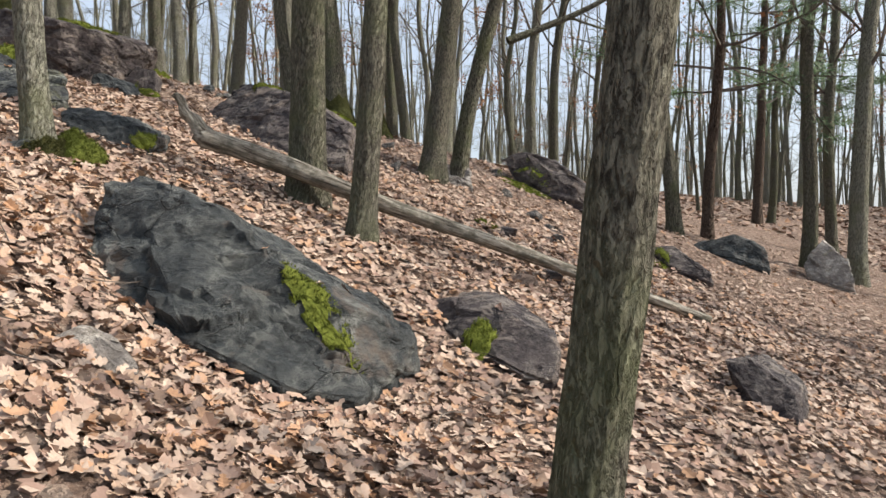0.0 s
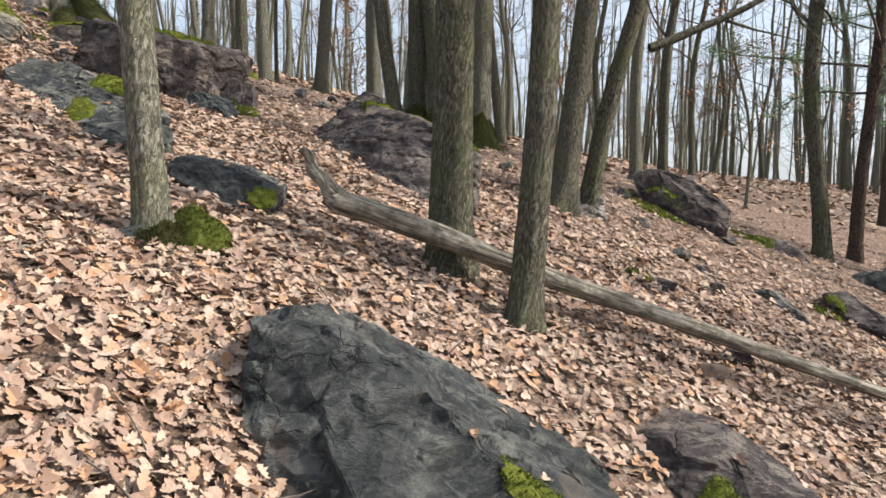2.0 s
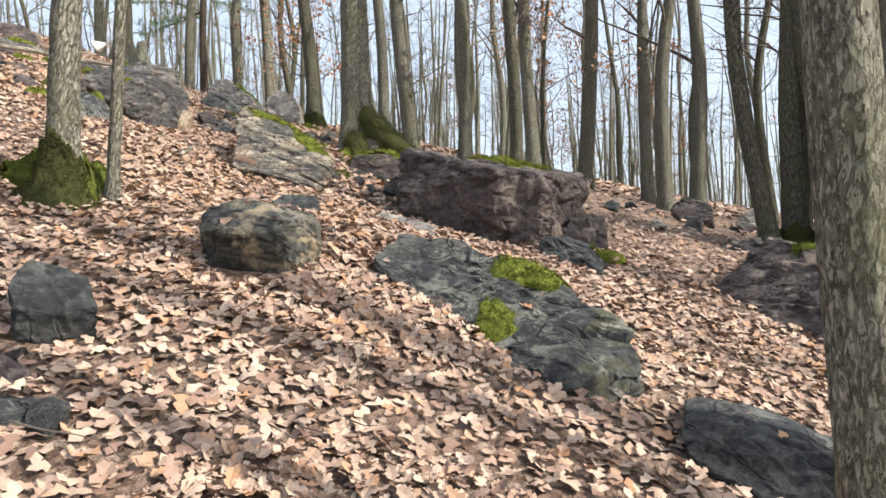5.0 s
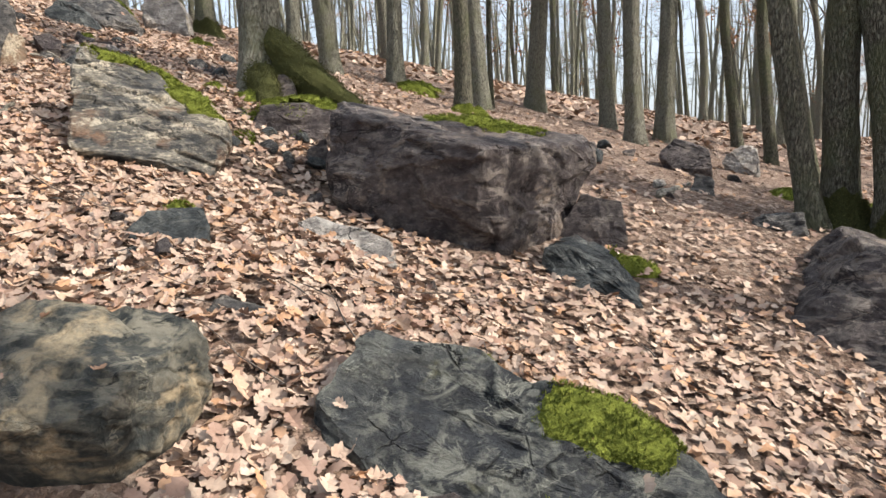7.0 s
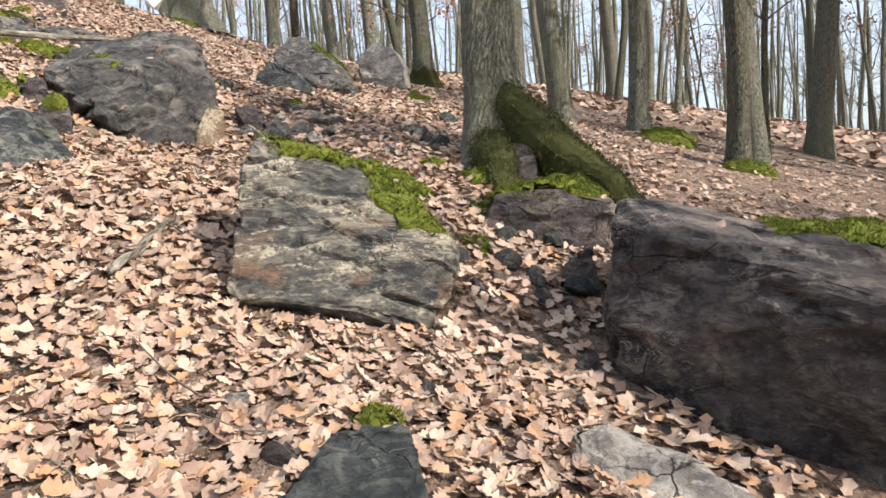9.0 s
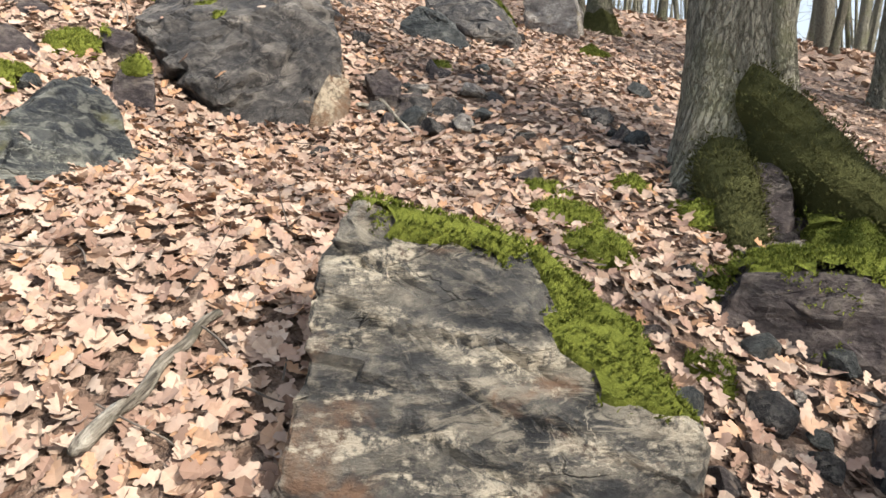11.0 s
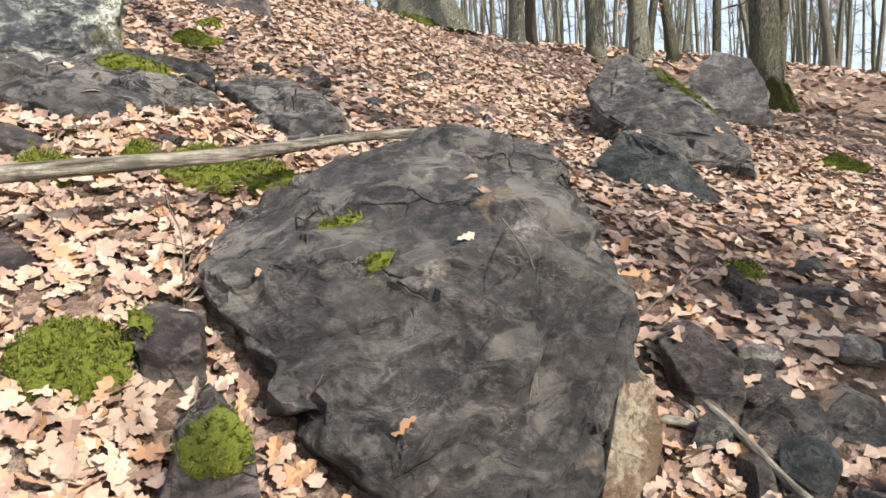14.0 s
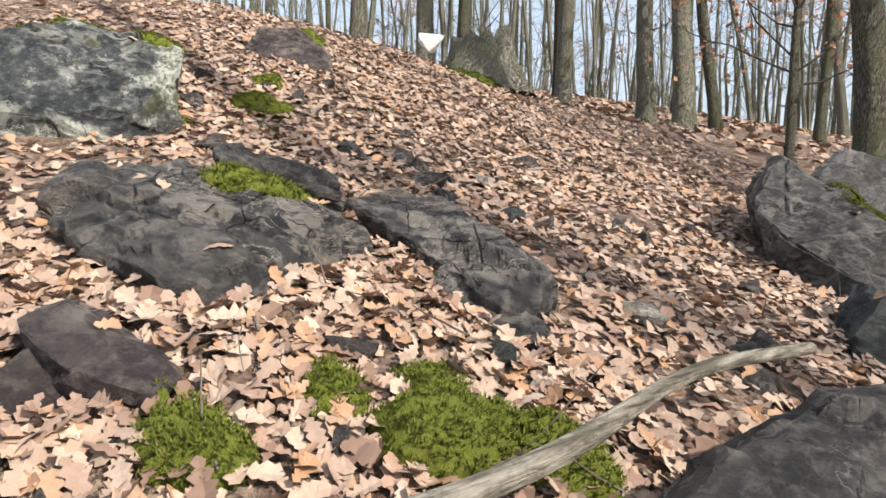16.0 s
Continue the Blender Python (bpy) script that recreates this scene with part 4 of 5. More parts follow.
moss("moss_cushion", "bright green moss cushion on the leafy slope", -8.12, 10.96, 0.18, 0.10, 31, 0.108, MOSS)
moss("moss_cushion", "bright green moss cushion on the leafy slope", -7.74, 11.62, 0.15, 0.11, 20, 0.092, MOSS)
moss("moss", "bright green moss pad", -15.69, 11.60, 0.40, 0.22, 68, 0.04, MOSS, boulder_m)
moss("moss", "bright green moss pad", -15.22, 12.01, 0.18, 0.13, 62, 0.04, MOSS, boulder_m)
moss("moss", "bright green moss pad", -13.09, 11.29, 0.22, 0.12, 55, 0.04, MOSS, boulder_k)
moss("moss", "thin strip of yellow-green moss", -10.98, 10.95, 0.08, 0.025, 50, 0.015, MOSS, boulder_g)
moss("moss", "thin strip of yellow-green moss", -10.72, 10.88, 0.05, 0.02, 50, 0.012, MOSS, boulder_g)
moss("moss_cushion", "bright green moss cushion on the leafy slope", -11.24, 10.17, 0.20, 0.13, 69, 0.118, MOSS)
moss("moss_cushion", "bright green moss cushion on the leafy slope", -10.93, 9.63, 0.17, 0.15, 76, 0.103, MOSS)
moss("moss", "bright green moss pad", -10.68, 10.28, 0.09, 0.05, 63, 0.04, MOSS, rock_h)
moss("moss_cushion", "bright green moss cushion on the leafy slope", -12.11, 10.46, 0.11, 0.08, 70, 0.068, MOSS)
moss("moss_cushion", "bright green moss cushion on the leafy slope", -11.87, 10.98, 0.22, 0.13, 62, 0.132, MOSS)
moss("moss_cushion", "bright green moss cushion on the leafy slope", -10.27, 12.57, 0.10, 0.10, 33, 0.061, MOSS)
moss("moss", "bright green moss pad", -11.64, 15.14, 0.27, 0.22, 31, 0.04, MOSS, rock_i)
moss("moss_cushion", "bright green moss cushion on the leafy slope", -12.14, 10.83, 0.10, 0.12, 49, 0.061, MOSS)
moss("moss_cushion", "bright green moss cushion on the leafy slope", -12.01, 11.06, 0.12, 0.11, 41, 0.073, MOSS)
moss("moss_cushion", "bright green moss cushion on the leafy slope", -11.86, 11.08, 0.09, 0.09, 37, 0.053, MOSS)
moss("moss_cushion", "bright green moss cushion on the leafy slope", -11.68, 11.17, 0.19, 0.10, 31, 0.112, MOSS)
moss("moss_cushion", "bright green moss cushion on the leafy slope", -12.18, 10.44, 0.11, 0.12, 60, 0.067, MOSS)
moss("moss_cushion", "bright green moss cushion on the leafy slope", -15.32, 12.86, 0.23, 0.14, 55, 0.140, MOSS)
moss("moss_cushion", "bright green moss cushion on the leafy slope", -15.84, 13.31, 0.14, 0.12, 54, 0.086, MOSS)
moss("moss_cushion", "bright green moss cushion on the leafy slope", -16.96, 14.61, 0.21, 0.15, 51, 0.128, MOSS)
moss("moss_cushion", "dark green moss cushion on the leafy slope", -2.77, 5.39, 0.21, 0.23, 11, 0.180, MOSS_DARK)
moss("moss_cushion", "dark green moss cushion on the leafy slope", -8.17, 7.41, 0.42, 0.50, 47, 0.280, MOSS_DARK)
moss("moss_cushion", "dark green moss cushion on the leafy slope", -3.44, 4.00, 0.12, 0.12, 33, 0.070, MOSS_DARK)
moss("moss", "bright green moss pad", -2.39, 9.79, 0.23, 0.12, 2, 0.04, MOSS, boulder_d)
moss("moss", "bright green moss pad", -1.84, 9.68, 0.22, 0.12, -2, 0.04, MOSS, boulder_d)
moss("moss", "bright green moss pad", -1.31, 9.77, 0.25, 0.14, -5, 0.04, MOSS, boulder_d)
moss("moss", "bright green moss pad", 1.31, 11.32, 0.41, 0.24, -7, 0.04, MOSS, rock_dd)
moss("moss", "bright green moss pad", 0.52, 8.32, 0.14, 0.1, -5, 0.04, MOSS_DARK, stone_n)
moss("moss", "bright green moss pad", 2.80, 9.32, 0.2, 0.12, -20, 0.04, MOSS, rock_ee)
moss("moss", "bright green moss pad", 2.75, 11.75, 0.3, 0.16, -15, 0.04, MOSS_DARK, rock_ll)
moss("moss", "bright green moss pad", -2.71, 6.47, 0.13, 0.08, 8, 0.04, MOSS, rock_c)
moss("moss_cushion", "bright green moss cushion on the leafy slope", -2.09, 13.60, 0.44, 0.34, -15, 0.140, MOSS)
moss("moss_cushion", "bright green moss cushion on the leafy slope", -2.18, 12.56, 0.36, 0.32, -14, 0.140, MOSS)
moss("moss_cushion", "bright green moss cushion on the leafy slope", -1.42, 13.41, 0.39, 0.35, -18, 0.140, MOSS)
moss("moss_cushion", "dark green moss cushion on the leafy slope", -7.19, 12.17, 0.26, 0.31, 10, 0.220, MOSS_DARK)
moss("moss_cushion", "dark green moss cushion on the leafy slope", -7.47, 12.39, 0.22, 0.26, 13, 0.220, MOSS_DARK)
moss("moss_cushion", "bright green moss cushion on the leafy slope", -4.20, 10.12, 0.18, 0.10, -3, 0.107, MOSS)
moss("moss_cushion", "bright green moss cushion on the leafy slope", -7.40, 17.11, 0.34, 0.24, 14, 0.140, MOSS)
moss("moss_cushion", "bright green moss cushion on the leafy slope", -7.54, 17.75, 0.40, 0.29, 12, 0.140, MOSS)
moss("moss_cushion", "bright green moss cushion on the leafy slope", -6.26, 15.60, 0.28, 0.15, 6, 0.140, MOSS)
moss("moss_cushion", "bright green moss cushion on the leafy slope", -10.66, 15.77, 0.21, 0.12, 22, 0.127, MOSS)


# ---- trees ----
def tube(vs, fs, path, radii, sides):
    """Adds a tapered tube along a path."""
    k0 = len(vs)
    for i, p in enumerate(path):
        d = (path[min(i + 1, len(path) - 1)] - path[max(i - 1, 0)]).normalized()
        t = d.orthogonal().normalized() if abs(d.z) < 0.95 else Vector((1, 0, 0))
        t = (t - d * t.dot(d)).normalized()
        b = d.cross(t)
        for j in range(sides):
            a = 6.28318 * j / sides
            vs.append(p + (t * math.cos(a) + b * math.sin(a)) * radii[i])
        if i:
            for j in range(sides):
                a, b2 = k0 + (i - 1) * sides + j, k0 + (i - 1) * sides + (j + 1) % sides
                fs.append((a, b2, b2 + sides, a + sides))
    tip = len(vs)
    vs.append(path[-1] + (path[-1] - path[-2]) * 0.05)
    for j in range(sides):
        fs.append((k0 + (len(path) - 1) * sides + j, k0 + (len(path) - 1) * sides + (j + 1) % sides, tip))


def trunk_path(h, lean, bend, seed, count):
    """The centre line of a trunk: it leans, sways and straightens."""
    out = []
    for i in range(count):
        t = (i / (count - 1)) ** 1.3
        z = h * t - 0.35 * (1 - t)
        s = max(z, 0)
        out.append(Vector((lean[0] * s + bend * noise.noise((seed, z * 0.22, 0.5)) * min(s, 6) * 0.14, lean[1] * s + bend * noise.noise((0.5, seed, z * 0.22)) * min(s, 6) * 0.14, z)))
    return out


def trunk_mesh(name, r, h, lean, bend, seed, sides, count, flare, furrow, material):
    path = trunk_path(h, lean, bend, seed, count)
    vs, fs = [], []
    for i, p in enumerate(path):
        z = max(p.z, 0)
        base = r * (1 - 0.75 * (p.z / h if p.z > 0 else 0)) * (1 + flare * math.exp(-z / (1.6 * r)))
        for j in range(sides):
            a = 6.28318 * j / sides
            ca, sa = math.cos(a), math.sin(a)
            roots = flare * 0.5 * math.exp(-z / (1.8 * r)) * noise.noise((ca * 1.6 + seed, sa * 1.6, 1.0))
            q = Vector((ca * 6.0, sa * 6.0, p.z * 2.6 + seed * 7))
            groove = furrow * (abs(noise.noise(q)) - 0.25) + 0.5 * furrow * noise.noise(q * 2.7)
            lump = 0.05 * noise.noise((ca * 1.2 + seed, sa * 1.2, p.z * 0.8))
            rr = base * (1 + roots + lump) + groove
            vs.append((p.x + ca * rr, p.y + sa * rr, p.z))
        if i:
            for j in range(sides):
                a, b = (i - 1) * sides + j, (i - 1) * sides + (j + 1) % sides
                fs.append((a, b, b + sides, a + sides))
    fs.append(tuple(range((count - 1) * sides, count * sides)))
    return mesh_of(name, vs, fs, material, True), path


def wander(rng, start, way, length, n_, droop=0.0, kink=0.25):
    path, d = [start], way.normalized()
    for _ in range(n_):
        d = (d + Vector((rng.gauss(0, kink), rng.gauss(0, kink), rng.gauss(0, kink) + droop))).normalized()
        path.append(path[-1] + d * length / n_)
    return path


def crown_mesh(name, path, r, h, rng, limbs, lowest, material, boughs=(3, 6), twigs=(3, 5)):
    """Bare limbs, boughs and twigs."""
    vs, fs, tips = [], [], []
    for _ in range(limbs):
        f = rng.uniform(lowest, 0.98)
        p = path[min(int(f ** (1 / 1.3) * (len(path) - 1)), len(path) - 2)]
        a, reach = rng.uniform(0, 6.283), h * rng.uniform(0.1, 0.26) * (1.25 - 0.7 * f)
        lr = max(r * 0.3 * (1.1 - f), 0.012)
        limb = wander(rng, p, Vector((math.cos(a), math.sin(a), rng.uniform(0.25, 1.1))), reach, 6, 0.06, 0.2)
        tube(vs, fs, limb, [lr * (1 - 0.8 * i / 6) for i in range(7)], 5)
        for _ in range(rng.randint(*boughs)):
            i = rng.randint(2, 6)
            w = (limb[min(i + 1, 6)] - limb[i - 1]).normalized() + Vector((rng.gauss(0, 0.7), rng.gauss(0, 0.7), rng.gauss(0.1, 0.5)))
            bough = wander(rng, limb[i], w, reach * rng.uniform(0.25, 0.6), 4, 0.03, 0.28)
            br = max(lr * 0.4 * (1 - 0.1 * i), 0.006)
            tube(vs, fs, bough, [br * (1 - 0.2 * k) for k in range(5)], 3)
            for _ in range(rng.randint(*twigs)):
                k = rng.randint(1, 4)
                tw = wander(rng, bough[k], Vector((rng.gauss(0, 1), rng.gauss(0, 1), rng.gauss(0.2, 0.7))), reach * rng.uniform(0.08, 0.25), 2, 0, 0.3)
                tube(vs, fs, tw, [0.005, 0.004, 0.002], 3)
                tips.append(tw[1])
                tips.append(tw[2])
    return mesh_of(name, vs, fs, material), tips


def leaf_bunches(name, tips, rng, count, size, spread, material):
    vs, fs = [], []
    for _ in range(count):
        p = rng.choice(tips) + Vector((rng.gauss(0, spread), rng.gauss(0, spread), rng.gauss(0, spread)))
        u = Vector((rng.gauss(0, 1), rng.gauss(0, 1), rng.gauss(0, 1))).normalized() * size * rng.uniform(0.6, 1.3)
        v = u.orthogonal().normalized() * u.length * 0.4
        k = len(vs)
        vs += [p, p + u * 0.5 + v, p + u, p + u * 0.5 - v]
        fs += [(k, k + 1, k + 2), (k, k + 2, k + 3)]
    return mesh_of(name, vs, fs, material)


def tree(label, x, y, r, h, lean, bend, seed, material=BARK, sides=40, count=150, flare=0.5, furrow=0.012, limbs=14, lowest=0.35, rusty=0, at=None):
    """A single tree in the open, with its own trunk and bare crown."""
    rng = random.Random(seed)
    top = empty("tree", pose(x, y, (floor_z(x, y) if at is None else at), 0, 0, 0))
    me, path = trunk_mesh("trunk", r, h, lean, bend, seed, sides, count, flare, furrow, material)
    part("trunk", me, top)
    me, tips = crown_mesh("crown", path, r, h, rng, limbs, lowest, TWIG)
    part("crown", me, top, "bare branches and twigs")
    if rusty:
        part("leaves", leaf_bunches("leaves", tips, rng, rusty, 0.09, 0.12, RUSTY), top, "withered brown leaves still hanging")
    return tagged(top, label, "tree", "bare trees of the wood")


tree("grey oak with an open furrowed bark", 0.25, 1.57, 0.085, 11, (0.115, 0.0), 0.0, 1, BARK_DARK, 56, 260, 0.3, 0.01)
tree("young grey oak with mossy foot", -2.95, 5.2, 0.105, 11, (-0.1, -0.01), 0.6, 2, BARK, 48, 220, 0.35, 0.007)
tree("dark furrowed oak beside the fallen log", -0.70, 6.05, 0.115, 12, (0.08, 0.0), 0.6, 3, BARK_DARK, 48, 220, 0.4, 0.012)
tree("stout furrowed oak behind the fallen log", -1.27, 6.6, 0.165, 14, (0.04, 0.0), 0.4, 4, BARK_DARK, 56, 220, 0.35, 0.014)
tree("dark forked oak at the crest", -0.15, 9.8, 0.16, 13, (0.09, 0.0), 0.5, 5, BARK_DARK, 32, 120)
slanting = tree("slanting dark oak with a long low bough", 0.2, 10.1, 0.12, 12, (0.17, 0.0), 0.8, 6, BARK_DARK, 32, 120)
way = wander(random.Random(4), Vector((0.72, 0.05, 2.0)), Vector((1.0, 0.05, 0.42)), 2.6, 8, 0.03, 0.12)
bv_, bf_ = [], []
tube(bv_, bf_, way, [0.06 * (1 - 0.09 * i) for i in range(9)], 8)
for i in (3, 5, 6):
    tube(bv_, bf_, wander(random.Random(i), way[i], Vector((0.8, 0.2, 0.6 - 0.2 * i)), 1.3, 5, 0.0, 0.2), [0.025, 0.02, 0.016, 0.011, 0.007, 0.003], 5)
part("bough", mesh_of("bough", bv_, bf_, BARK_DARK, True), slanting, "long low bough")
rooted = tree("stout oak with a mossy root flare", -7.85, 12.2, 0.215, 15, (-0.02, 0.03), 0.4, 7, BARK, 64, 220, 0.6, 0.016)
tree("crooked oak of a clump", -2.5, 12.1, 0.11, 12, (-0.06, 0.02), 1.2, 8, BARK_DARK, 32, 120)
tree("oak of a mossy clump", -2.2, 12.35, 0.16, 14, (-0.03, 0.02), 0.6, 9, BARK_DARK, 36, 120)
tree("curved oak of a mossy clump", -1.8, 12.0, 0.19, 14, (-0.05, 0.05), 0.9, 10, BARK_DARK, 40, 140)
tree("grey oak of a mossy clump", -1.25, 12.4, 0.17, 14, (0.02, 0.02), 0.5, 11, BARK, 36, 120)
tree("dark oak beyond the rocks", -12.3, 18.9, 0.19, 14, (-0.03, 0.02), 0.8, 12, BARK_DARK, 32, 120)
tree("slender tree full of withered brown leaves", -13.6, 20.6, 0.07, 9, (0.03, 0.0), 1.0, 21, BARK_DARK, 16, 40, 0.3, 0.006, 26, 0.15, 1500)
tree("thin tree with withered brown leaves", -6.2, 17.6, 0.05, 8, (0.02, 0.0), 1.0, 22, BARK_DARK, 16, 40, 0.3, 0.006, 20, 0.2, 900)
tree("grey oak by a mossy trunk", -8.3, 6.7, 0.13, 12, (0.02, 0.0), 0.5, 13, BARK, 40, 160)
tree("grey oak with a thickly mossed foot", -7.95, 7.2, 0.12, 12, (0.01, 0.0), 0.5, 14, BARK, 40, 160)
tree("thin pale sapling beside a mossy oak", -7.68, 7.4, 0.05, 8, (0.06, 0.0), 1.0, 15, BARK, 24, 80)


def mossy_foot(x, y, r, flare, top_z, seed, bias=0.0):
    """Moss that wraps the foot of a trunk, ragged at its upper edge; bias: the side (degrees) where it climbs highest."""
    rng = random.Random(seed)
    owner = min((o for o in bpy.data.objects if o.name.startswith("tree") and o.parent is None and o.location.z > -40), key=lambda o: (o.location.x - x) ** 2 + (o.location.y - y) ** 2)
    z0 = owner.location.z
    vs, fs, pts, rings, spokes = [], [], [], 12, 40

    def place(f, a):
        climb = top_z * (0.55 + 0.45 * math.cos(a - radians(bias)) + 0.35 * noise.noise((math.cos(a) * 2.2, math.sin(a) * 2.2, seed)))
        climb = max(climb, 0.04)
        px, py = math.cos(a), math.sin(a)
        h = climb * f
        rr = r * (1 + flare * math.exp(-h / (1.6 * r))) * 1.08 + 0.028 * (1 - f) ** 0.5 + (0.32 * (1 - f) ** 3) * climb
        low = floor_z(x + px * rr, y + py * rr) - z0
        lump = 0.02 * noise.noise((px * 4, py * 4, h * 8 + seed))
        p = Vector((px * (rr + lump), py * (rr + lump), low * (1 - f) ** 2 + h - 0.02))
        return p, Vector((px, py, 0.5)).normalized()

    for i in range(rings + 1):
        for j in range(spokes):
            vs.append(place(i / rings, 6.28318 * j / spokes)[0])
        if i:
            for j in range(spokes):
                a, b = (i - 1) * spokes + j, (i - 1) * spokes + (j + 1) % spokes
                fs.append((a, b, b + spokes, a + spokes))
    for _ in range(3200):
        pts.append(place(rng.random() ** 1.2, rng.uniform(0, 6.283)))
    tv, tf = moss_tufts(pts, rng, 0.022, 0.008)
    k = len(vs)
    part("moss", mesh_of("moss", vs + tv, fs + [tuple(i + k for i in f) for f in tf], MOSS_ROOT), owner, "green moss round the foot of the trunk")


def mossy_root(owner, path, radii, seed):
    """A thick root that leaves the trunk and dives into the slope, under a pelt of moss."""
    rng = random.Random(seed)
    path = [Vector(p) for p in path]
    fine, rad = [], []
    for i in range(len(path) - 1):
        for k in range(6):
            f = k / 6
            fine.append(path[i].lerp(path[i + 1], f))
            rad.append((radii[i] * (1 - f) + radii[i + 1] * f) * (1 + 0.12 * noise.noise((i + f, seed, 2.0))))
    vs, fs, pts = [], [], []
    for i, c in enumerate(fine):
        d = (fine[min(i + 1, len(fine) - 1)] - fine[max(i - 1, 0)]).normalized()
        side = d.cross(Vector((0, 0, 1))).normalized()
        up = side.cross(d)
        for j in range(18):
            vs.append(c + (side * math.cos(6.28318 * j / 18) + up * math.sin(6.28318 * j / 18)) * rad[i])
        if i:
            for j in range(18):
                a, b = (i - 1) * 18 + j, (i - 1) * 18 + (j + 1) % 18
                fs.append((a, b, b + 18, a + 18))
    vs = [v + Vector((noise.noise(v * 5), noise.noise(v * 5 + Vector((3, 1, 7))), noise.noise(v * 5 + Vector((8, 4, 1))))) * 0.03 for v in vs]
    for _ in range(3600):
        i = rng.randrange(len(fine) * 18)
        c = fine[i // 18]
        w = (vs[i] - c).normalized()
        if w.z > -0.35:
            pts.append((vs[i] + Vector((rng.gauss(0, 0.018), rng.gauss(0, 0.018), rng.gauss(0, 0.018))), (w + Vector((0, 0, 0.4))).normalized()))
    tv, tf = moss_tufts(pts, rng, 0.024, 0.008)
    k = len(vs)
    part("root", mesh_of("root", vs + tv, fs + [tuple(i + k for i in f) for f in tf], MOSS_ROOT), owner, "thick root under green moss")


mossy_root(rooted, ((0.05, -0.02, 0.62), (0.3, -0.05, 0.3), (0.58, -0.02, 0.02), (0.88, 0.05, -0.22), (1.15, 0.1, -0.5)), (0.12, 0.21, 0.2, 0.17, 0.1), 3)
mossy_root(rooted, ((0.0, -0.05, 0.3), (0.12, -0.32, 0.06), (0.3, -0.6, -0.2), (0.4, -0.8, -0.42)), (0.12, 0.15, 0.12, 0.06), 5)
mossy_foot(-2.2, 12.35, 0.16, 0.5, 0.4, 31, 260)
mossy_foot(-1.8, 12.0, 0.19, 0.5, 0.5, 32, 290)
mossy_foot(-1.25, 12.4, 0.17, 0.5, 0.45, 33, 270)
mossy_foot(-7.95, 7.2, 0.12, 0.5, 0.5, 34, 280)
mossy_foot(-2.95, 5.2, 0.105, 0.35, 0.12, 35, 0)
mossy_foot(-12.3, 18.9, 0.19, 0.5, 0.3, 36, 300)
OAKS = ((-6.4, 15.9, 5), (-5.6, 19.4, 3), (-3.8, 17.3, 0), (-3.2, 18.8, 3), (-8.0, 17.9, 0), (-8.9, 17.0, 3), (-10.2, 18.5, 0), (-1.5, 21.2, 1), (-0.9, 18.1, 1), (-1.3, 19.1, 1), (2.4, 19.0, 0), (2.8, 18.0, 1), (4.1, 12.5, 1), (6.6, 12.8, 5),
        (8.5, 15.5, 1), (7.2, 12.3, 0), (-6.3, 17.1, 0), (-4.2, 19.1, 0), (-16.0, 21.1, 0), (-16.1, 23.0, 3), (-15.8, 23.9, 1), (-17.1, 20.2, 0), (-18.6, 18.4, 0), (-18.8, 19.5, 5), (-18.1, 27.3, 1), (-14.5, 26.3, 1), (-19.8, 18.0, 0))


# the wood behind: a few kinds, standing again and again
KINDS = []
for i, (r, h, lean, bend, mat, rusty, words) in enumerate((
        (0.15, 15, (0.02, 0.01), 0.8, BARK, 0, "tall grey oak with a bare crown"),
        (0.12, 14, (-0.04, 0.02), 1.2, BARK_DARK, 0, "slender dark tree with bare twigs"),
        (0.09, 12, (0.05, -0.03), 1.5, BARK, 900, "thin tree with some brown leaves hanging"),
        (0.18, 17, (0.0, 0.02), 0.6, BARK, 0, "stout straight oak with a bare crown"),
        (0.07, 10, (-0.06, -0.02), 1.8, BARK_DARK, 700, "thin crooked tree with rusty leaves"),
        (0.13, 15, (0.06, 0.03), 1.0, BARK_DARK, 350, "dark leaning tree with a few brown leaves"),
        (0.05, 8, (0.03, 0.05), 2.2, BARK, 0, "young thin tree with bare twigs"))):
    rng = random.Random(100 + i)
    top = empty("tree", pose(0, 0, -50))
    me, path = trunk_mesh("trunk", r, h, lean, bend, 40 + i, 12, 24, 0.45, 0.008, mat)
    part("trunk", me, top)
    me, tips = crown_mesh("crown", path, r, h, rng, 14, 0.22, TWIG, (2, 4), (1, 3))
    part("crown", me, top, "bare branches and twigs")
    if rusty:
        part("leaves", leaf_bunches("leaves", tips, rng, rusty, 0.11, 0.18, RUSTY), top, "withered brown leaves still hanging")
    tagged(top, words, "tree", "bare trees of the wood")
    KINDS.append(top)

taken = [(o.location.x, o.location.y) for o in bpy.data.objects if o.name.startswith("tree") and o.location.z > -40]
WALKED = [(0.0, 0.0), (-1.2, 1.6), (-2.6, 2.2), (-4.3, 4.5), (-5.2, 6.4), (-6.5, 8.1), (-8.4, 9.1), (-10.8, 9.6)]


def open_ground(x, y):
    """The clearing with the rocks, where only the trees set singly stand."""
    if min((x - a) ** 2 + (y - b) ** 2 for a, b in WALKED) < 13.0 ** 2:
        return True
    return (-19 < x < -9 and 8 < y < 17.5) or (-3 < x < 5 and 8 < y < 13)


used = [0] * len(KINDS)


def stand(k, x, y, s, rng):
    """Sets one more tree of a kind."""
    m = pose(x, y, floor_z(x, y) - 0.05, rng.gauss(0, 1.5), rng.gauss(0, 1.5), rng.uniform(0, 360))
    if used[k] == 0:
        KINDS[k].matrix_world = m
        used[k] = 1
    else:
        copy_thing(KINDS[k], m).scale = (s, s, s)
    taken.append((x, y))


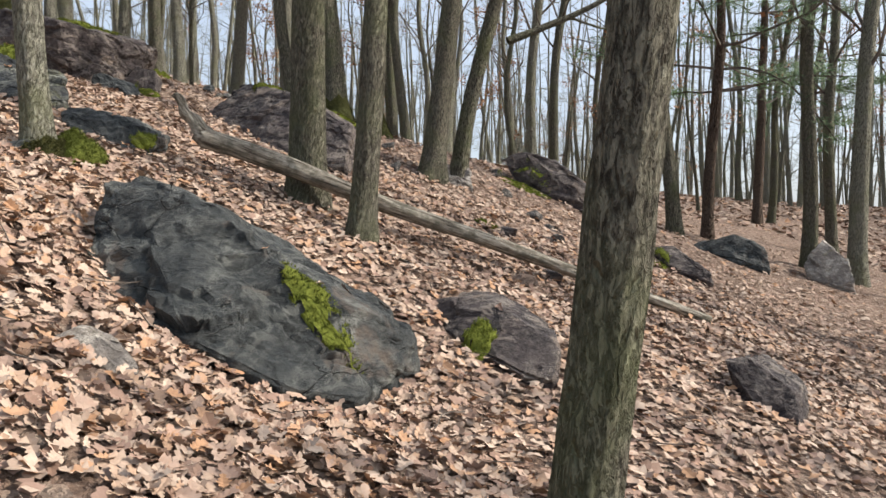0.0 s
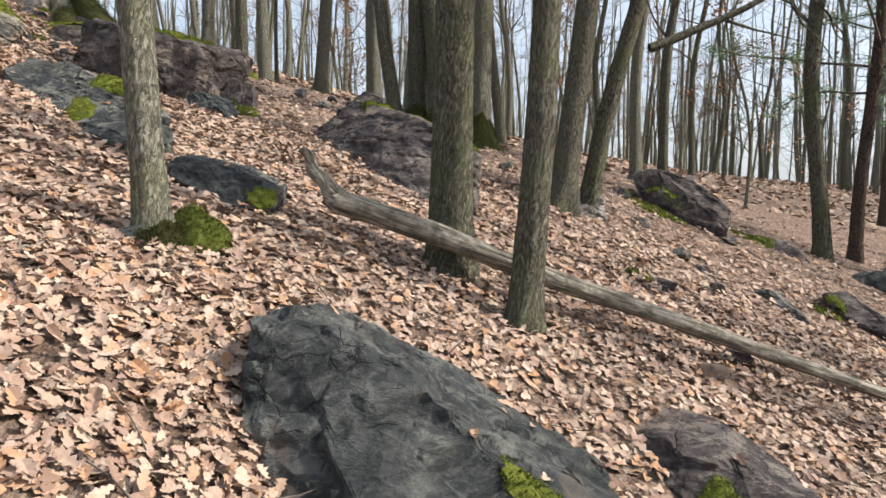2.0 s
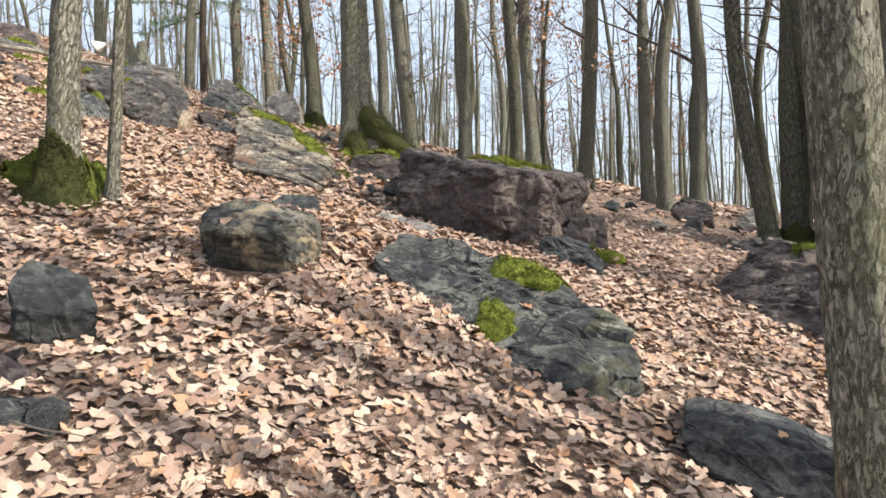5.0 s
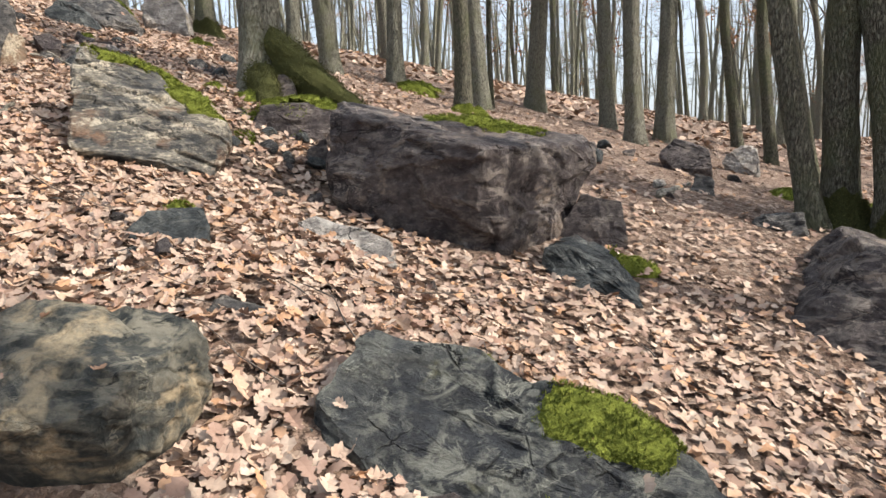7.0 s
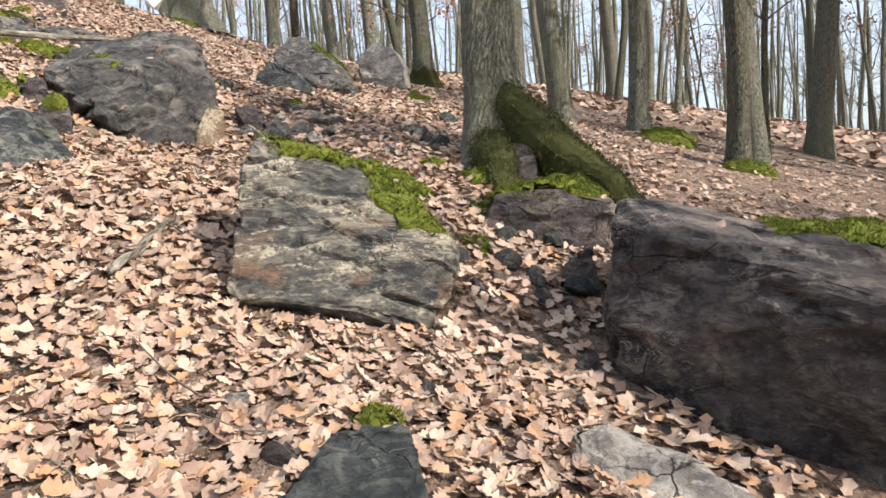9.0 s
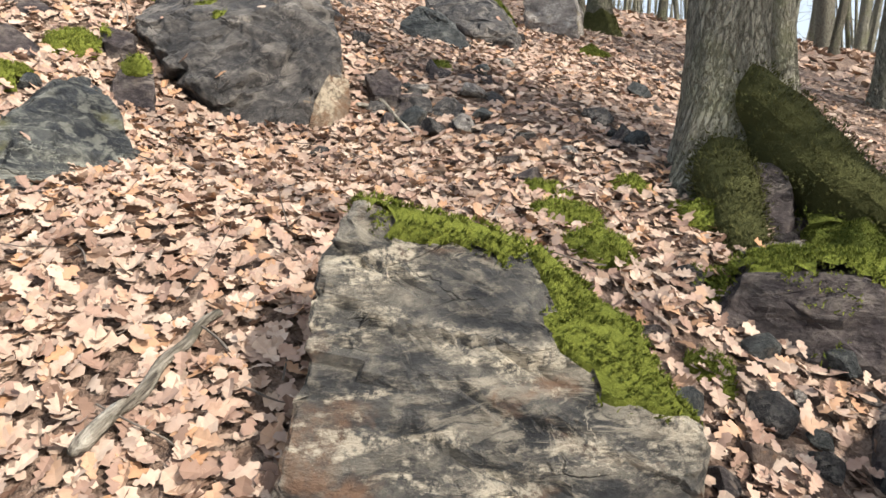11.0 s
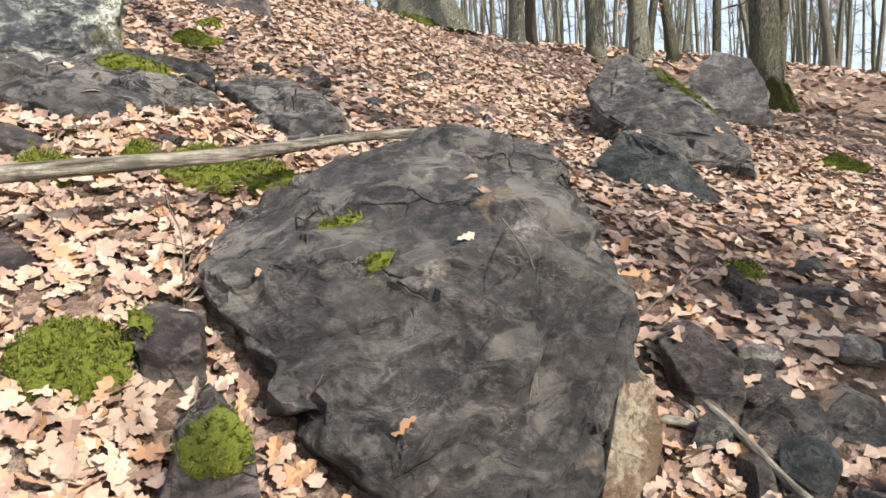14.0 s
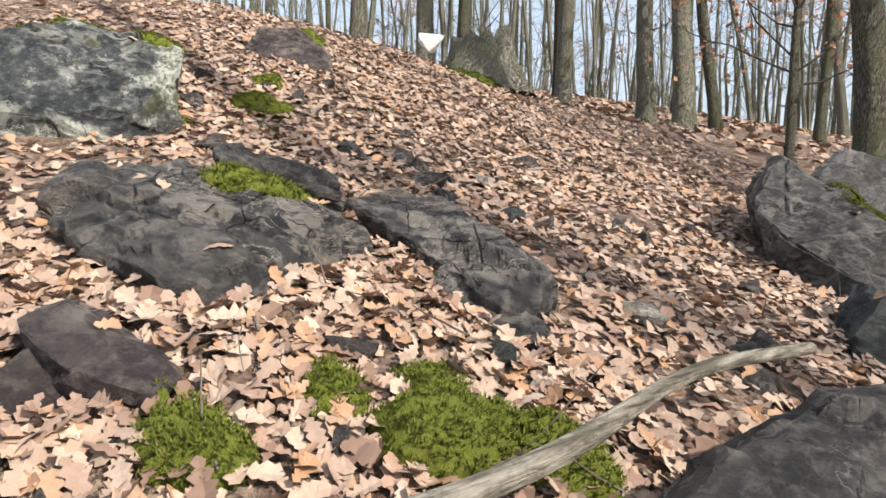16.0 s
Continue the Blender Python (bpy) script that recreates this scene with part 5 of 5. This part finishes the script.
rng = random.Random(77)
tries = placed = 0
for x, y, k in OAKS:
    stand(k, x, y, rng.uniform(0.95, 1.1), rng)
while placed < 165 and tries < 9000:
    tries += 1
    a, d = rng.uniform(-125, 95), 12 + 66 * rng.random() ** 0.8
    x, y = -5 + d * math.sin(radians(a)), 7 + d * math.cos(radians(a))
    if open_ground(x, y) or min((x - p) ** 2 + (y - q) ** 2 for p, q in taken) < 1.1 ** 2:
        continue
    if (-75 < math.degrees(math.atan2(x + 5, y - 7)) < 60) is False and rng.random() < 0.72:
        continue
    k = rng.choice((0, 0, 1, 1, 2, 3, 4, 4, 5, 6, 6, 6))
    s = rng.uniform(0.8, 1.25)
    stand(k, x, y, s, rng)
    placed += 1


# unseen trees added towards the sun, only to shade the ground at the right
for x, y, k in ((8.5, 3.0, 0), (10.5, 5.5, 5), (9.5, 7.4, 3), (12.5, 2.2, 1), (13.5, 6.6, 0), (16.0, 4.5, 3), (7.6, 5.2, 6), (11.6, 8.4, 2)):
    stand(k, x, y, 1.0, rng)

# the far wood, too many to count
vs, fs = [], []
for _ in range(950):
    a, d = rng.uniform(-95, 70), rng.uniform(32, 95)
    x, y = -5 + d * math.sin(radians(a)), 7 + d * math.cos(radians(a))
    h, r = rng.uniform(9, 17), rng.uniform(0.05, 0.16)
    foot = Vector((x, y, floor_z(x, y) - 0.1))
    stem = wander(rng, foot, Vector((rng.gauss(0, 0.05), rng.gauss(0, 0.05), 1)), h, 7, 0.02, 0.035)
    tube(vs, fs, stem, [r * (1 - 0.12 * i) for i in range(8)], 5)
    for _ in range(9):
        i = rng.randint(1, 7)
        limb = wander(rng, stem[i], Vector((rng.gauss(0, 1), rng.gauss(0, 1), rng.uniform(0.2, 1.4))), rng.uniform(1, 3.4), 4, 0.05, 0.25)
        tube(vs, fs, limb, [0.035, 0.027, 0.02, 0.013, 0.006], 3)
        for _ in range(2):
            twig = wander(rng, limb[rng.randint(1, 4)], Vector((rng.gauss(0, 1), rng.gauss(0, 1), rng.uniform(-0.1, 1.2))), rng.uniform(0.6, 1.6), 2, 0.03, 0.3)
            tube(vs, fs, twig, [0.014, 0.01, 0.005], 3)
tagged(new("far_wood", mesh_of("far_wood", vs, fs, BARK)), "far grey bare trees of the wood", "trees", kind="stuff")


def pine(x, y, r, h, seed):
    """A pine: a straight trunk and boughs with sprays of needles."""
    rng = random.Random(seed)
    top = empty("pine_tree", pose(x, y, floor_z(x, y)))
    me, path = trunk_mesh("trunk", r, h, (0.01, 0.0), 0.5, seed, 14, 30, 0.3, 0.01, BARK_PINE)
    part("trunk", me, top)
    vs, fs, tips = [], [], []
    for _ in range(40):
        f = rng.uniform(0.25, 0.98)
        p = path[min(int(f ** (1 / 1.3) * 29), 28)]
        a = rng.uniform(0, 6.283)
        limb = wander(rng, p, Vector((math.cos(a), math.sin(a), 0.1)), 2.6 * (1.15 - f) + 0.5, 6, -0.02, 0.15)
        tube(vs, fs, limb, [0.03 * (1 - 0.13 * i) for i in range(7)], 4)
        for q in limb[2:]:
            tips += [q] * 2
            for _ in range(3):
                tips.append(q + Vector((rng.gauss(0, 0.3), rng.gauss(0, 0.3), rng.gauss(0.05, 0.1))))
    part("boughs", mesh_of("boughs", vs, fs, TWIG), top)
    nv, nf = [], []
    for c in tips:
        for _ in range(16):
            d = Vector((rng.gauss(0, 1), rng.gauss(0, 1), rng.gauss(0.3, 0.8))).normalized() * rng.uniform(0.1, 0.24)
            o = d.orthogonal().normalized() * 0.011
            k = len(nv)
            q = c + Vector((rng.gauss(0, 0.08), rng.gauss(0, 0.08), rng.gauss(0, 0.04)))
            nv += [q - o, q + o, q + d]
            nf.append((k, k + 1, k + 2))
    part("needles", mesh_of("needles", nv, nf, NEEDLE), top, "green needle sprays")
    return tagged(top, "green pine tree with bare lower trunk among oaks", "tree")


pine(9.3, 21.0, 0.14, 15, 5)
pine(5.0, 13.4, 0.11, 12, 6)
pine(13.5, 26.0, 0.14, 15, 8)
pine(-19.5, 24.0, 0.14, 14, 9)


# ---- fallen wood ----
def log(name, label, a, b, r0, r1, seed, sag=0.0, material=DEADWOOD, sides=20, count=60, category="log", crook=1.0):
    """A fallen trunk or branch from a to b, with a broken end."""
    a, b = Vector(a), Vector(b)
    vs, fs = [], []
    d = (b - a).normalized()
    t = d.cross(Vector((0, 0, 1))).normalized()
    u = t.cross(d)
    for i in range(count):
        f = i / (count - 1)
        p = a.lerp(b, f) - Vector((0, 0, sag * math.sin(3.14159 * f)))
        p = p + (t * noise.noise((f * 4, seed, 0)) + u * noise.noise((seed, f * 4, 5)) * 0.5) * r0 * 0.8 * crook
        r = r0 + (r1 - r0) * f
        for j in range(sides):
            an = 6.28318 * j / sides
            rr = r * (1 + 0.14 * noise.noise((math.cos(an) * 2, math.sin(an) * 2, f * 9 + seed)) + 0.08 * noise.noise((math.cos(an) * 5, math.sin(an) * 5, f * 4 + seed)))
            if i == 0:
                rr *= 0.45
            jag = 0.5 * r * noise.noise((math.cos(an) * 3, math.sin(an) * 3, seed)) if i in (0, count - 1) else 0
            vs.append(p + d * jag + (t * math.cos(an) + u * math.sin(an)) * rr - a)
        if i:
            for j in range(sides):
                q, w = (i - 1) * sides + j, (i - 1) * sides + (j + 1) % sides
                fs.append((q, w, w + sides, q + sides))
    fs.append(tuple(range(sides))[::-1])
    fs.append(tuple(range((count - 1) * sides, count * sides)))
    m = Matrix.Translation(a) @ d.to_track_quat("Z", "Y").to_matrix().to_4x4()
    ob = new(name, mesh_of(name, [m.inverted() @ (v + a) for v in vs], fs, material, True))
    ob.matrix_world = m
    return tagged(ob, label, category)


fallen_log = log("fallen_log", "bleached fallen log lying down the slope", (-2.13, 6.10, 2.27), (2.72, 7.22, floor_z(2.72, 7.22) + 0.05), 0.09, 0.045, 3, 0.0)
snag = log("broken_end", "splintered upturned end", (-2.02, 6.13, 2.22), (-2.31, 6.13, 2.62), 0.085, 0.03, 7, 0.0, DEADWOOD, 16, 16, "")
snag.parent = fallen_log
snag.matrix_parent_inverse = fallen_log.matrix_world.inverted()
log("dead_pole", "grey weathered pole lying across the boulder", (-12.1, 8.0, 6.22), (-11.29, 12.0, 6.49), 0.045, 0.018, 8, 0.0, DEADWOOD, 20, 60, "log", 2.4)
log("fallen_branch", "thin grey dead branch on the leaves", (-3.49, 3.87, 2.00), (-3.22, 4.44, 2.01), 0.025, 0.013, 20, 0.0, DEADWOOD, 8, 24, "branch", 3.0)
log("fallen_branch", "thin grey dead branch on the leaves", (-8.16, 8.78, 4.51), (-8.36, 9.32, 4.72), 0.024, 0.014, 21, 0.0, DEADWOOD, 8, 24, "branch", 3.0)
log("fallen_branch", "thin grey dead branch on the leaves", (-10.54, 11.91, 5.76), (-9.49, 11.45, 5.23), 0.022, 0.011, 22, 0.0, DEADWOOD, 8, 24, "branch", 3.0)
log("fallen_branch", "thin grey dead branch on the leaves", (-10.00, 11.65, 5.44), (-9.70, 11.58, 5.31), 0.016, 0.008, 23, 0.0, DEADWOOD, 8, 24, "branch", 3.0)
log("fallen_branch", "thin grey dead branch on the leaves", (-4.60, 4.20, 2.37), (-4.21, 4.11, 2.24), 0.010, 0.005, 24, 0.0, DEADWOOD, 8, 24, "branch", 3.0)
log("fallen_branch", "thin grey dead branch on the leaves", (-15.83, 21.55, 8.25), (-15.20, 21.59, 8.08), 0.040, 0.020, 25, 0.0, DEADWOOD, 8, 24, "branch", 3.0)
log("fallen_branch", "thin grey dead branch on the leaves", (-0.44, 5.82, 1.25), (-0.06, 5.71, 1.10), 0.012, 0.006, 26, 0.0, DEADWOOD, 8, 24, "branch", 3.0)
log("fallen_branch", "thin grey dead branch on the leaves", (-3.86, 12.14, 3.74), (-3.46, 13.12, 3.79), 0.050, 0.025, 27, 0.0, DEADWOOD, 8, 24, "branch", 3.0)
log("fallen_branch", "thin grey dead branch on the leaves", (-10.16, 11.55, 5.47), (-9.71, 11.78, 5.39), 0.020, 0.010, 28, 0.0, DEADWOOD, 8, 24, "branch", 3.0)
log("fallen_branch", "thin grey dead branch on the leaves", (-10.30, 11.87, 5.64), (-10.01, 11.60, 5.43), 0.020, 0.010, 29, 0.0, DEADWOOD, 8, 24, "branch", 3.0)


def stump(x, y, z, r, h, seed):
    """A rotten stump: flaring roots, a hollow jagged top."""
    vs, fs, sides, count = [], [], 48, 22
    for i in range(count):
        f = i / (count - 1)
        for j in range(sides):
            a = 6.28318 * j / sides
            ca, sa = math.cos(a), math.sin(a)
            rim = 1 + 0.8 * noise.noise((ca * 2 + seed, sa * 2, 0))
            rr = r * (0.62 + 0.55 * (1 - f) ** 2 + 0.22 * (1 - f) * noise.noise((ca * 2.6, sa * 2.6, seed)) + 0.07 * noise.noise((ca * 7, sa * 7, f * 3)))
            zz = (h * rim + 0.3) * min(f * 1.2, 1) - 0.3
            if f > 0.84:
                rr *= 1 - 3.0 * (f - 0.84)
                zz -= h * 0.9 * (f - 0.84)
            vs.append((ca * rr, sa * rr, zz))
        if i:
            for j in range(sides):
                q, w = (i - 1) * sides + j, (i - 1) * sides + (j + 1) % sides
                fs.append((q, w, w + sides, q + sides))
    fs.append(tuple(range((count - 1) * sides, count * sides)))
    ob = new("tree_stump", mesh_of("tree_stump", vs, fs, BARK, True))
    ob.matrix_world = pose(x, y, z)
    return tagged(ob, "old grey hollow stump with mossy roots", "stump")


stump(-16.7, 17.4, floor_z(-16.7, 17.4) + 0.1, 0.62, 0.42, 4)
moss("moss_cushion", "dark green moss cushion at the stump", -16.4, 17.0, 0.4, 0.25, 30, 0.12, MOSS_DARK)
white = new("stone", STONES[4].copy())
white.data.materials.clear()
white.data.materials.append(WHITE)
white.matrix_world = pose(-17.1, 16.8, floor_z(-17.1, 16.8) + 0.3, 10, 20, 30) @ Matrix.Diagonal((0.42, 0.42, 0.5, 1))
tagged(white, "white bright stone leaning against the stump", "stone")



# ---- dead leaves ----
def leaf_shape(rng, lobes):
    """An oak leaf one unit long, lobed and curled: its vertices and faces."""
    curl, cup, twist = rng.uniform(-0.9, 1.3), rng.uniform(-0.6, 1.4), rng.uniform(-0.6, 0.6)
    vs, last = [], len(lobes) - 1
    for i, w in enumerate(lobes):
        x = i / last - 0.5
        zc = curl * x * x * 0.6
        w *= rng.uniform(0.8, 1.15)
        for s in ((0,) if w == 0 else (-1, 0, 1)):
            vs.append((x + (rng.uniform(-0.03, 0.03) if s else 0), s * w, zc + (cup * w * w * 1.4 + twist * x * w * s) * (s != 0)))
    fs = [(0, 2, 1), (0, 3, 2)]
    for i in range(1, last - 1):
        a = 1 + 3 * (i - 1)
        fs += [(a, a + 1, a + 4, a + 3), (a + 1, a + 2, a + 5, a + 4)]
    a = 1 + 3 * (last - 2)
    fs += [(a, a + 1, a + 3), (a + 1, a + 2, a + 3)]
    return np.array(vs), fs


FULL, PLAIN, SMALL = (0.0, 0.14, 0.09, 0.24, 0.15, 0.31, 0.19, 0.24, 0.0), (0.0, 0.25, 0.15, 0.35, 0.0), (0.0, 0.3, 0.33, 0.0)


BARE = [(-6.95, 10.5, 0.5), (-6.7, 10.0, 0.35), (-1.9, 2.9, 0.35), (-3.3, 3.9, 0.35)]


def leaf_litter(name, label, spots, lo, hi, seed, tilt, lobes):
    """A carpet of loose leaves: one sheet of real leaves."""
    rng = random.Random(seed)
    shapes = [leaf_shape(rng, lobes) for _ in range(16)]
    out_v, out_f, k = [], [], 0
    for x, y in spots:
        if rng.random() < 0.5 and any((x - a) ** 2 + (y - b) ** 2 < r * r for a, b, r in BARE):
            continue
        p, nrm, is_rock = on_top(x, y)
        if is_rock and (rng.random() > 0.02 or nrm.z < 0.82):
            continue
        sv, sf = rng.choice(shapes)
        t = nrm.orthogonal().normalized()
        a = rng.uniform(0, 6.283)
        n2 = (nrm + Vector((rng.gauss(0, tilt), rng.gauss(0, tilt), 0))).normalized()
        t = (t * math.cos(a) + nrm.cross(t) * math.sin(a))
        t = (t - n2 * t.dot(n2)).normalized()
        b = n2.cross(t)
        s = rng.triangular(lo, hi, lo * 0.55 + hi * 0.45)
        c = p + nrm * (0.005 + (0.0 if is_rock else 0.04) * rng.random())
        out_v.append(sv @ (np.array((t, b, n2)) * s) + np.array(c))
        out_f += [tuple(i + k for i in f) for f in sf]
        k += len(sv)
    me = mesh_of(name, np.concatenate(out_v).tolist(), out_f, LEAF)
    return tagged(new(name, me), label, "leaves", kind="stuff")


nr = np.random.RandomState(5)
near, middle, far = [], [], []
STRETCH = [(-0.6, 4.0, 2.6), (-1.2, 6.6, 3.0), (-3.6, 5.2, 2.6), (-4.6, 7.6, 2.4), (-6.8, 8.4, 2.2), (-8.6, 10.4, 2.2), (-10.8, 10.6, 2.2), (-12.4, 12.0, 2.2), (-6.0, 5.4, 2.0), (1.6, 6.4, 2.4), (-12.0, 10.4, 1.9), (-0.9, 3.2, 1.8), (-15.0, 14.2, 2.6), (-11.2, 14.6, 2.2)]
CLOSE = [(-0.9, 3.3, 1.3), (-2.6, 4.2, 1.2), (-4.2, 4.8, 1.0), (-5.4, 7.4, 1.3), (-6.9, 8.4, 1.2), (-8.7, 9.6, 1.2), (-9.6, 10.4, 1.2), (-11.4, 9.8, 1.3), (-12.2, 10.7, 1.1), (-7.2, 10.7, 0.8), (-8.7, 10.9, 0.9)]
for x, y in nr.uniform((-19, 1.5), (9, 19), (230000, 2)):
    d = min(math.hypot(x - a, y - b) / r for a, b, r in STRETCH)
    if min(math.hypot(x - a, y - b) / r for a, b, r in CLOSE) < 1:
        near.append((x, y))
        if nr.random_sample() < 0.8:
            near.append((x + nr.uniform(-0.05, 0.05), y + nr.uniform(-0.05, 0.05)))
    elif nr.random_sample() < min(0.78, 0.48 / d ** 2):
        middle.append((x, y))
for x, y in nr.uniform((-34, 8), (22, 42), (20000, 2)):
    if not (-19 < x < 9 and y < 19):
        far.append((x, y))
leaf_litter("fallen_leaves", "dry tan and brown oak leaves covering the slope", near, 0.048, 0.125, 11, 0.42, FULL)
leaf_litter("fallen_leaves", "dry brown oak leaves spread between the rocks", middle, 0.055, 0.12, 13, 0.3, PLAIN)
leaf_litter("fallen_leaves", "dry brown oak leaves covering the wood's floor", far, 0.14, 0.26, 12, 0.4, SMALL)

# ---- twigs on the leaves ----
rng = random.Random(31)
vs, fs = [], []
for _ in range(520):
    a, b, r = rng.choice(STRETCH)
    x, y = a + rng.gauss(0, r * 0.6), b + rng.gauss(0, r * 0.6)
    p, nrm, is_rock = on_top(x, y)
    if is_rock and rng.random() > 0.1:
        continue
    w = Vector((rng.gauss(0, 1), rng.gauss(0, 1), 0))
    w = (w - nrm * w.dot(nrm)).normalized() + nrm * rng.uniform(-0.05, 0.15)
    tw = wander(rng, p + nrm * 0.045, w, rng.uniform(0.12, 0.5), 4, 0.0, 0.16)
    r0 = rng.uniform(0.002, 0.005)
    tube(vs, fs, tw, [r0, r0 * 0.9, r0 * 0.8, r0 * 0.6, r0 * 0.4], 4)
tagged(new("twigs", mesh_of("twigs", vs, fs, TWIG)), "thin dry twigs strewn over the leaves", "twigs", kind="stuff")
